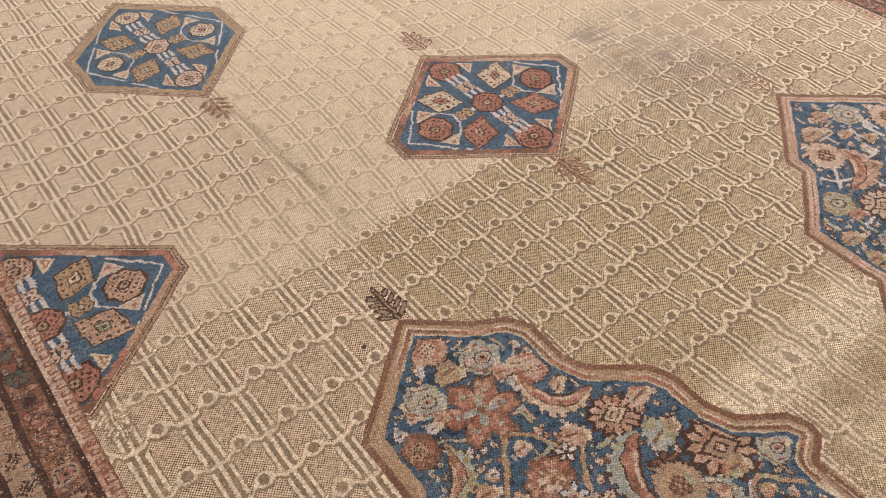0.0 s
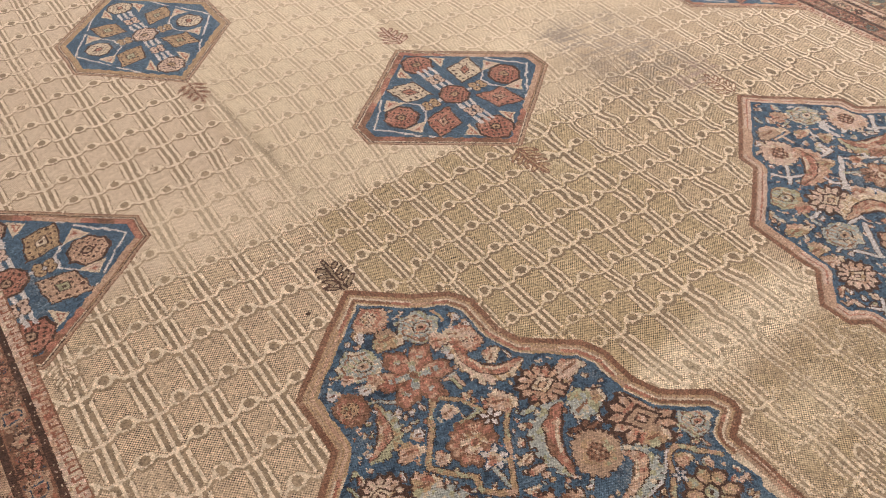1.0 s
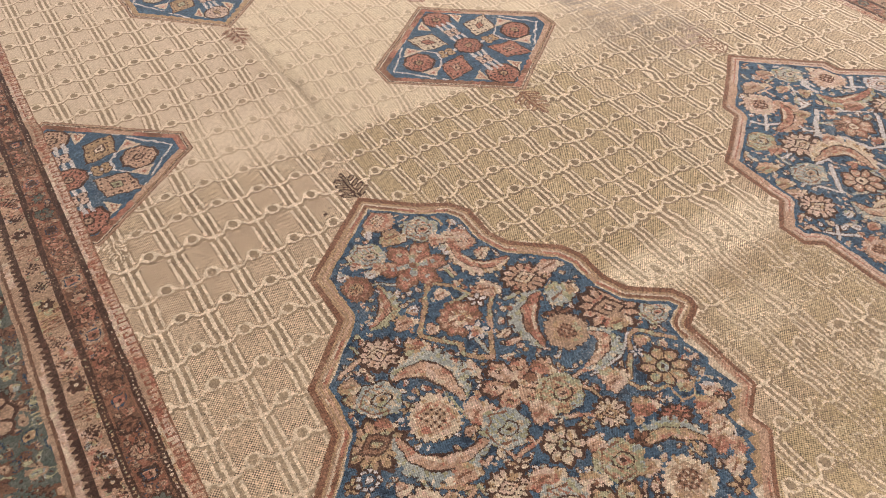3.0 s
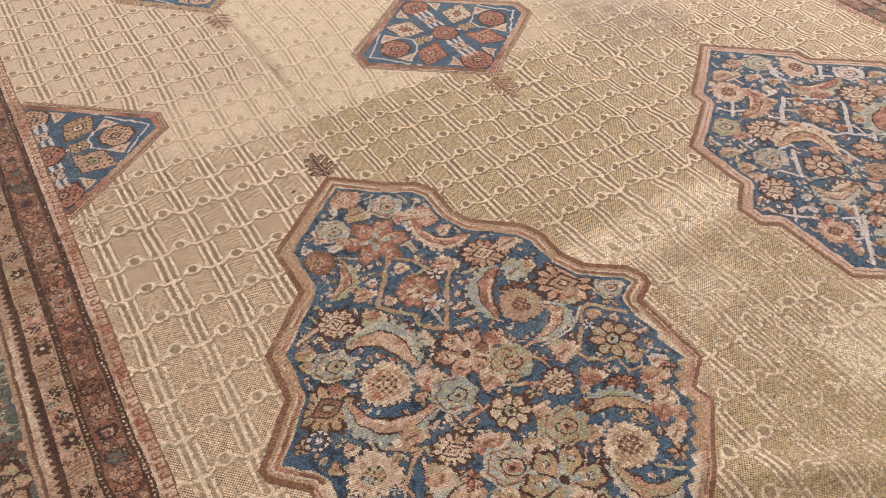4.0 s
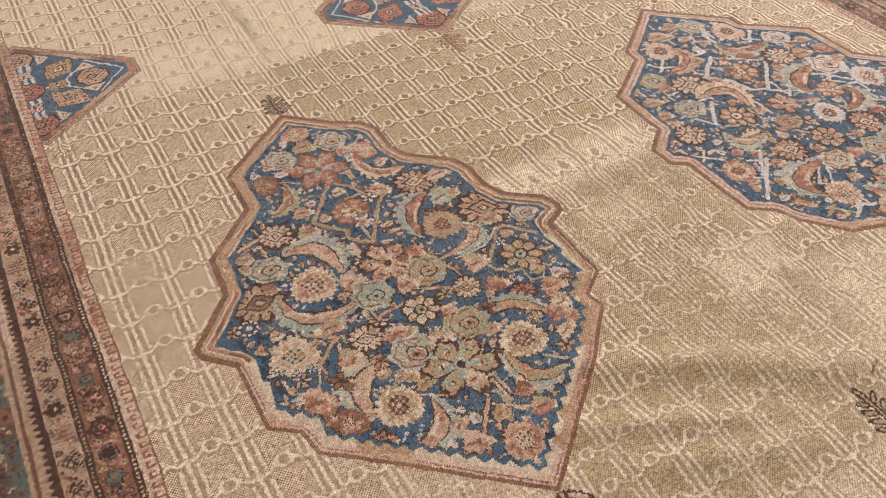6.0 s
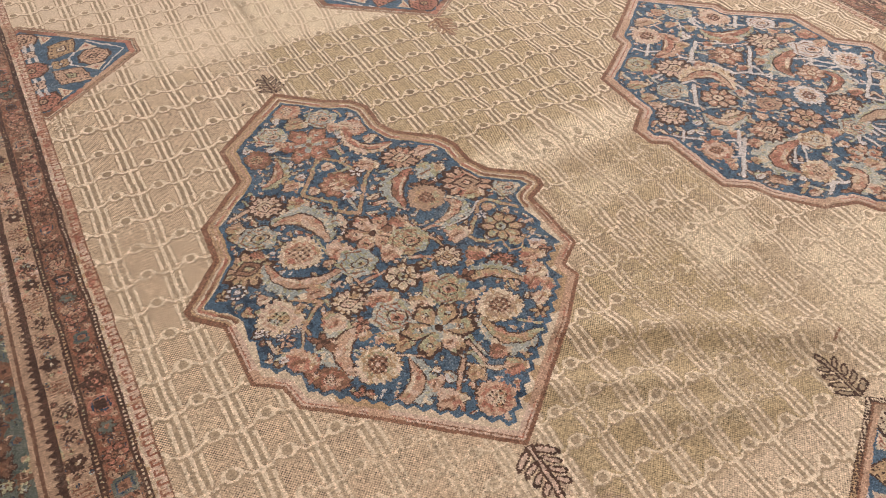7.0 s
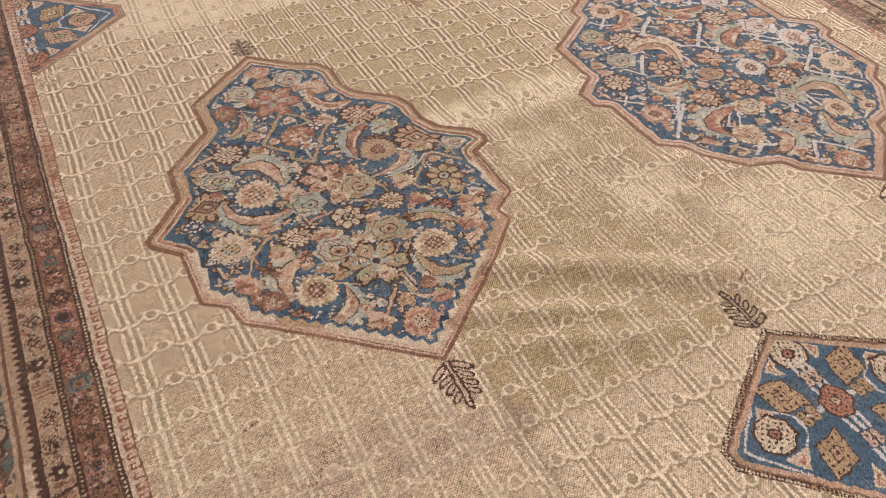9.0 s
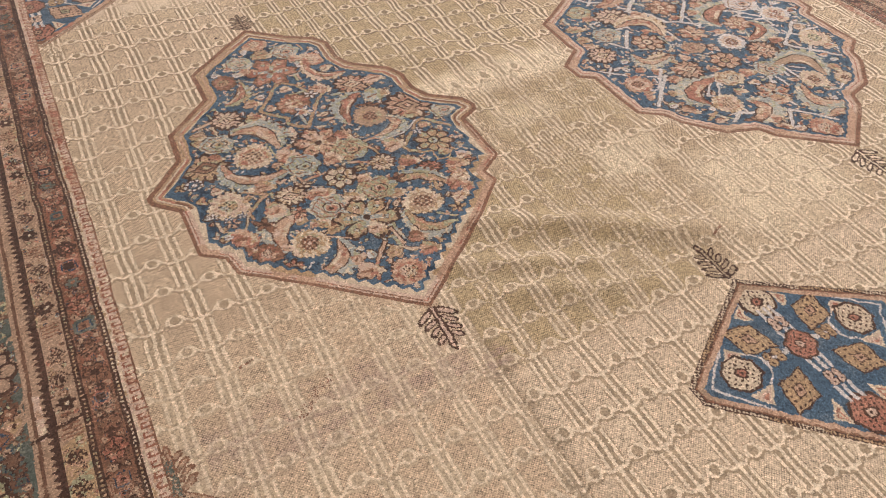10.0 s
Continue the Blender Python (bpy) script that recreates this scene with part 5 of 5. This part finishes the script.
# --- borders: guards and main border, from the field outwards ---
def lay_border(side):
    inner = part("reciprocal_guard", None, "narrow pink and ivory hooked guard stripe")
    beads = [part("beaded_line", None, "dark line beaded with ivory") for _ in range(2)]
    guard = part("flower_guard", None, "madder-brown guard stripe with small flowers")
    second = part("speckled_guard", None, "tan and ivory guard stripe with speckled florets")
    saw = part("saw_line", None, "dark brown saw-toothed line")
    main = part("main_border", None, "faded blue-green main border with large flowers")
    outer = part("outer_guard", None, "brown outer guard stripe")
    d = (LEFT - WX) if side < 0 else (WX - RIGHT)
    y = WY

    def lay(mask, dye, number=None, region=-2):
        DYE[mask] = CODE[dye]
        if number is not None:
            PART[mask], BUSY[mask], REGION[mask] = number, False, region

    tone = smooth_noise(0.16, 1.0)
    lay(d > 0, "pink", inner)
    lay((d > 0) & (tone > 0.0) & (y > -0.55), "salmon")
    lay((d > 0) & (tone > 0.7) & (y > -0.45), "clay")
    k = (y / 0.026) % 1.0
    lay((d > 0.0) & (d < 0.004), "umber")
    lay((d > 0.004) & (d < 0.025) & (k < 0.20), "madder")          # hooks
    lay((d > 0.020) & (d < 0.025) & (k < 0.62), "madder")
    lay((d > 0.012) & (d < 0.025) & (k > 0.48) & (k < 0.62), "madder")
    lay((d > 0.029) & (d < 0.035) & (y + 0.3 * tone < 0.35), "cream")
    fresh_beads = rng.random((NY, NX)) > eased(y, 0.1, 0.8) * 0.85
    for n, start in enumerate((0.036, 0.114)):
        lay((d > start) & (d < start + 0.0165), "brown", beads[n])
        lay((d > start + 0.0055) & (d < start + 0.0108) & ((y / 0.0115) % 1.0 < (0.5 if n == 0 else 0.45)) & fresh_beads, "cream" if n == 0 else "tan")
    lay((d > 0.0525) & (d < 0.114), "madder", guard, -3)
    lay((d > 0.0525) & (d < 0.114) & (tone > 0.3), "walnut")
    lay((d > 0.0525) & (d < 0.058), "umber")
    lay((d > 0.108) & (d < 0.114), "umber")
    lay((d > 0.1305) & (d < 0.184), "clay", second, -4)
    lay((d > 0.1305) & (d < 0.184) & (tone > 0.6), "tan")
    lay((d > 0.1305) & (d < 0.184) & (tone < -0.4), "salmon")
    lay((d > 0.184) & (d < 0.240), "clay", saw)
    teeth = 0.011 * np.abs((y / 0.019) % 1.0 - 0.5) * 2
    lay((d > 0.184) & (d < 0.196 + teeth * 1.2), "brown")
    lay((d > 0.207) & (d < 0.222) & (tone < -0.3), "pink")
    lay((d > 0.222) & (d < 0.230), "walnut")
    lay((d > 0.240), "teal", main, -5)
    lay((d > 0.58), "walnut", outer)
    lay((d > 0.60) & (d < 0.66) & (tone > 0.2), "madder")
    lay((d > 0.66) & (d < 0.67), "cream")

    pick = random.Random(5 if side < 0 else 6)
    for band, region, low, high, sizes, leaves, count in (
            (guard, -3, 0.060, 0.107, (0.006, 0.013), ("rust", "walnut", "umber", "brown", "walnut", "madder", "clay", "umber"), 1800),
            (second, -4, 0.133, 0.181, (0.005, 0.010), ("umber", "walnut", "salmon", "tan", "olive"), 500),
            (main, -5, 0.25, 0.36, (0.010, 0.024), ("teal", "walnut", "teal", "walnut", "olive", "clay", "walnut"), 1500)):
        scatter = part("scattered_floret", band, "small florets scattered along the stripe", "stuff")
        for _ in range(count):
            off, yy, size = pick.uniform(low, high), pick.uniform(Y0, Y1), pick.uniform(*sizes)
            shape = pick.choice((bud_shape, flower_shape, blossom_shape))(pick.choice(leaves), pick.choice(leaves))
            paint(LEFT - off if side < 0 else RIGHT + off, yy, size, pick.choice((0, 45, 90)), shape, scatter, region)
    yy = Y0 + 0.05
    turn = 0
    while yy < Y1 - 0.05:
        x = LEFT - 0.083 if side < 0 else RIGHT + 0.083
        leaf, heart = (("clay", "rust"), ("teal", "umber"), ("rust", "umber"), ("umber", "rust"), ("brown", "rust"), ("umber", "brown"), ("rust", "brown"))[pick.randrange(7)]
        which = turn % 3
        shape = flower_shape(leaf, heart) if which == 0 else blossom_shape(leaf, heart) if which == 1 else petalled_shape(6, leaf, heart, "brown")
        paint(x, yy, 0.024 + 0.008 * pick.random(), 0, shape, part("floret", guard), -3)
        for k2 in (-1, 1):
            paint(x + k2 * 0.016, yy + 0.034, 0.011, 45, bud_shape(pick.choice(("rust", "clay", "umber", "brown")), "clay"), guard, -3)
        x = LEFT - 0.157 if side < 0 else RIGHT + 0.157

        def comb(p, q):
            near = np.abs(p) + np.abs(q)
            return layers(p.shape, ((np.sin(p * 11) * np.sin(q * 11) > 0.05) & (near < 1.1) & (near > 0.25), "brown"), ((np.abs(np.abs(p) - np.abs(q)) < 0.1) & (near < 1.0), "brown"))

        def hatch(p, q):
            return layers(p.shape, ((np.abs((q * 2.2) % 1.0 - 0.5) < 0.2) & (np.abs(p) < 0.9) & (np.abs(q) < 0.9), "umber"))
        paint(x, yy + 0.02, 0.024, 0, comb if turn % 4 < 2 else hatch if turn % 4 == 2 else flower_shape("brown", "cream"), part("floret", second), -4)
        yy += pick.uniform(0.066, 0.08)
        turn += 1
    yy, turn = -1.84, 0
    while yy < Y1 - 0.1:
        x = LEFT - 0.34 if side < 0 else RIGHT + 0.34
        leaf, heart = (("tan", "clay"), ("clay", "tan"), ("olive", "rust"))[turn % 3]
        paint(x + 0.02 * (-1) ** turn, yy, 0.085, 0, rosette_shape(9, leaf, heart, "brown"), part("border_rosette", main), -5)
        for k2 in range(9):
            paint(x + pick.uniform(-0.15, 0.15), yy + 0.17 + pick.uniform(-0.1, 0.1), pick.uniform(0.022, 0.04), pick.choice((0, 45, 90, 135)),
                  pick.choice((bud_shape, blossom_shape, flower_shape, sickle_shape))(pick.choice(("umber", "clay", "teal", "walnut", "olive")), pick.choice(("tan", "umber", "clay"))),
                  part("border_leaf", main), -5)
        yy += 0.34
        turn += 1


lay_border(-1)
lay_border(1)


# a short tear in the border, and dark specks of an old stain in the field
for x, y, ex, ey, wide, share in ((-0.93, -0.705, -0.82, -0.678, 0.005, 0.95), (-0.40, -0.90, -0.31, -0.84, 0.014, 0.16), (-0.48, -0.718, -0.45, -0.71, 0.004, 0.6), (0.813, -0.892, 0.853, -0.872, 0.004, 0.7)):
    px, py = WX - x, WY - y
    dx, dy = ex - x, ey - y
    k = np.clip((px * dx + py * dy) / (dx * dx + dy * dy), 0, 1)
    near = (np.hypot(px - k * dx, py - k * dy) < wide) & (rng.random((NY, NX)) < share)
    DYE[near] = CODE["brown" if share > 0.8 else "umber"]


# --- the lie of the rug: low waves and a few creases ---
CREASES = (
    # x, y of the middle, heading of the ridge (degrees), half length, width, height
    (0.060, -1.18, 90, 0.34, 0.010, -0.006),
    (0.088, 1.42, 90, 0.32, 0.012, -0.005),
    (0.48, -0.66, -27, 0.34, 0.045, 0.019),
    (0.30, -0.745, -26, 0.24, 0.036, 0.019),
    (0.34, -0.86, -22, 0.26, 0.044, 0.015),
    (0.72, -0.83, -27, 0.16, 0.045, 0.017),
    (0.35, 1.55, 35, 0.6, 0.16, 0.013),
    (1.30, 1.15, -35, 0.5, 0.12, 0.012),
    (0.75, 0.15, -30, 0.35, 0.10, 0.010),
    (0.95, -0.40, -30, 0.25, 0.07, 0.008),
)


def lie(x, y):
    z = 0.0022 * np.sin(x * 4.1 + 0.6) * np.sin(y * 3.3 + 1.0) + 0.0008 * np.sin(x * 11 + y * 5)
    for cx, cy, heading, half, width, height in CREASES:
        a = radians(heading)
        u, v = (x - cx) * math.cos(a) + (y - cy) * math.sin(a), (y - cy) * math.cos(a) - (x - cx) * math.sin(a)
        z = z + height * np.exp(-(u / half) ** 2 - (v / width) ** 2)
    return z


# --- cut the map into its parts ---
rug = tagged(new("rug"), "large worn camel wool rug with indigo flowered medallions", "rug")
rug.location = (0, 0, RUG_BASE)


# corroded browns lie lower, the ivory and indigo stand a little proud
PILE_HEIGHT = np.array([{"brown": -0.0002, "umber": -0.0001, "cream": 0.0001, "pale": 0.0001}.get(d, 0.0) for d in DYES])


def knotted_mesh(name, rows, starts, ends, dyes):
    n = len(rows)
    x0, x1 = X0 + KNOT * starts, X0 + KNOT * ends
    y0, y1 = Y0 + KNOT * rows, Y0 + KNOT * (rows + 1)
    co = np.empty((n, 4, 3))
    for k, (x, y) in enumerate(((x0, y0), (x1, y0), (x1, y1), (x0, y1))):
        co[:, k, 0], co[:, k, 1], co[:, k, 2] = x, y, lie(x, y) - RUG_BASE + PILE_HEIGHT[dyes]
    me = bpy.data.meshes.new(name)
    me.vertices.add(4 * n)
    me.vertices.foreach_set("co", co.ravel())
    me.loops.add(4 * n)
    me.loops.foreach_set("vertex_index", np.arange(4 * n, dtype=np.int32))
    me.polygons.add(n)
    me.polygons.foreach_set("loop_start", np.arange(0, 4 * n, 4, dtype=np.int32))
    used = np.unique(dyes)
    slot = np.zeros(len(DYES), np.int32)
    slot[used] = np.arange(len(used))
    for d in used:
        me.materials.append(PILE[d])
    me.polygons.foreach_set("material_index", slot[dyes])
    me.update(calc_edges=True)
    return me


def clear_margins():
    """Along the outline bands a strip of plain indigo stays free."""
    for m in MEDALLIONS:
        inside = REGION == m.region
        deep = inside.copy()
        for dj, di in ((4, 0), (0, 4), (-4, 0), (0, -4), (3, 3), (3, -3), (-3, 3), (-3, -3)):
            deep &= np.roll(inside, (dj, di), (0, 1))
        strip = inside & ~deep
        DYE[strip], PART[strip], BUSY[strip] = CODE["blue"], m.part, False


def dark_outlines():
    """Most motifs on the indigo are drawn round with a dark brown thread, which has worn away in places."""
    ground = ((REGION == 1) | (REGION == 2)) & ~BUSY
    drawn = ((REGION == 1) | (REGION == 2)) & BUSY
    strength = smooth_noise(0.05, 1.0)
    for least in (-0.6, 0.8):
        beside = np.zeros((NY, NX), bool)
        for dj, di in ((1, 0), (0, 1), (-1, 0), (0, -1)):
            beside |= np.roll(drawn, (dj, di), (0, 1))
        kept = ground & beside & (strength > least)
        DYE[kept] = CODE["brown"]
        drawn = drawn | kept


def shuffle_knots():
    """Here and there a knot of the neighbouring colour: no edge in hand-knotted pile is clean."""
    for dj, di in ((1, 0), (0, 1), (-1, 0), (0, -1)):
        moved = np.roll(DYE, (dj, di), (0, 1))
        swap = (rng.random((NY, NX)) < 0.045) & (np.roll(REGION, (dj, di), (0, 1)) == REGION)
        DYE[swap] = moved[swap]


DRIFT = {"rust": ("salmon", "umber"), "salmon": ("pink", "rust"), "pink": ("salmon", "cream"), "cream": ("pink", "tan"), "tan": ("olive", "salmon"), "pale": ("olive", "cream"), "olive": ("pale", "tan"), "blue": ("deep", "blue")}


def mottle():
    """Where the yarn ran out in the middle of a motif the weaver went on with the next best shade."""
    patch = smooth_noise(0.014, 1.0) + smooth_noise(0.005, 0.5)
    woven = (REGION != 0) & (REGION != -1) & (REGION < 3)
    lighter, darker = np.arange(len(DYES)), np.arange(len(DYES))
    for dye, (one, two) in DRIFT.items():
        lighter[CODE[dye]], darker[CODE[dye]] = CODE[one], CODE[two]
    before = DYE.copy()
    high, low = woven & (patch > 0.75), woven & (patch < -0.75)
    DYE[high], DYE[low] = lighter[before[high]], darker[before[low]]


clear_margins()
mottle()
dark_outlines()
shuffle_knots()


def tidy_motifs():
    """A motif is one piece: what a later motif cut off goes to the remnants."""
    for number, win, rest in MOTIFS:
        left = PART[win] == number
        best = None
        while left.any():
            grown = np.zeros_like(left)
            grown[tuple(np.argwhere(left)[0])] = True
            while True:
                wide = grown.copy()
                wide[1:] |= grown[:-1]
                wide[:-1] |= grown[1:]
                wide[:, 1:] |= wide[:, :-1].copy()
                wide[:, :-1] |= wide[:, 1:].copy()
                wide &= left
                if wide.sum() == grown.sum():
                    break
                grown = wide
            left &= ~grown
            if best is None or grown.sum() > best.sum():
                best = grown
        if best is not None:
            PART[win][(PART[win] == number) & ~best] = rest


tidy_motifs()


def cut_parts():
    key = PART.astype(np.int32) * 64 + DYE
    fresh = np.ones((NY, NX), bool)
    fresh[:, 1:] = key[:, 1:] != key[:, :-1]
    fresh[:, ::14] = True
    rows, starts = np.nonzero(fresh)
    flat = rows * NX + starts
    ends = np.append(flat[1:], NX * NY) - rows * NX
    owner, dyes = PART[rows, starts], DYE[rows, starts]
    order = np.argsort(owner, kind="stable")
    rows, starts, ends, owner, dyes = rows[order], starts[order], ends[order], owner[order], dyes[order]
    bounds = np.searchsorted(owner, np.arange(len(PARTS) + 1))
    made = {}
    for number, (name, parent, label, kind) in enumerate(PARTS):
        s = np.s_[bounds[number]:bounds[number + 1]]
        if bounds[number + 1] - bounds[number] < 3 or (parent is not None and parent not in made):
            continue
        ob = made[number] = new(name, knotted_mesh(name, rows[s], starts[s], ends[s], dyes[s]))
        ob.parent = rug if parent is None else made[parent]
        tagged(ob, label, kind=kind)


cut_parts()


def foundation():
    """The warp and weft under the pile: a thin sheet with real thickness that follows the lie of the rug."""
    bm = bmesh.new()
    nx, ny = 230, 320
    top, low = [], []
    for j in range(ny + 1):
        for i in range(nx + 1):
            x, y = X0 + (X1 - X0) * i / nx, Y0 + (Y1 - Y0) * j / ny
            h = float(lie(x, y)) - RUG_BASE
            top.append(bm.verts.new((x, y, h - 0.0035)))
            low.append(bm.verts.new((x, y, max(0.0005, h - 0.0105))))
    w = nx + 1
    for j in range(ny):
        for i in range(nx):
            a = j * w + i
            bm.faces.new((top[a], top[a + 1], top[a + w + 1], top[a + w]))
            bm.faces.new((low[a], low[a + w], low[a + w + 1], low[a + 1]))
    rim = [j * w for j in range(ny + 1)] + [ny * w + i for i in range(1, w)] + [j * w + nx for j in range(ny - 1, -1, -1)] + [i for i in range(nx - 1, 0, -1)]
    for a, b in zip(rim, rim[1:] + rim[:1]):
        bm.faces.new((top[a], top[b], low[b], low[a]))
    me = bpy.data.meshes.new("foundation")
    bm.to_mesh(me)
    bm.free()
    me.materials.append(foundation_wool)
    ob = new("foundation", me)
    ob.parent = rug
    tagged(ob, "woven cotton foundation of the rug")


foundation()
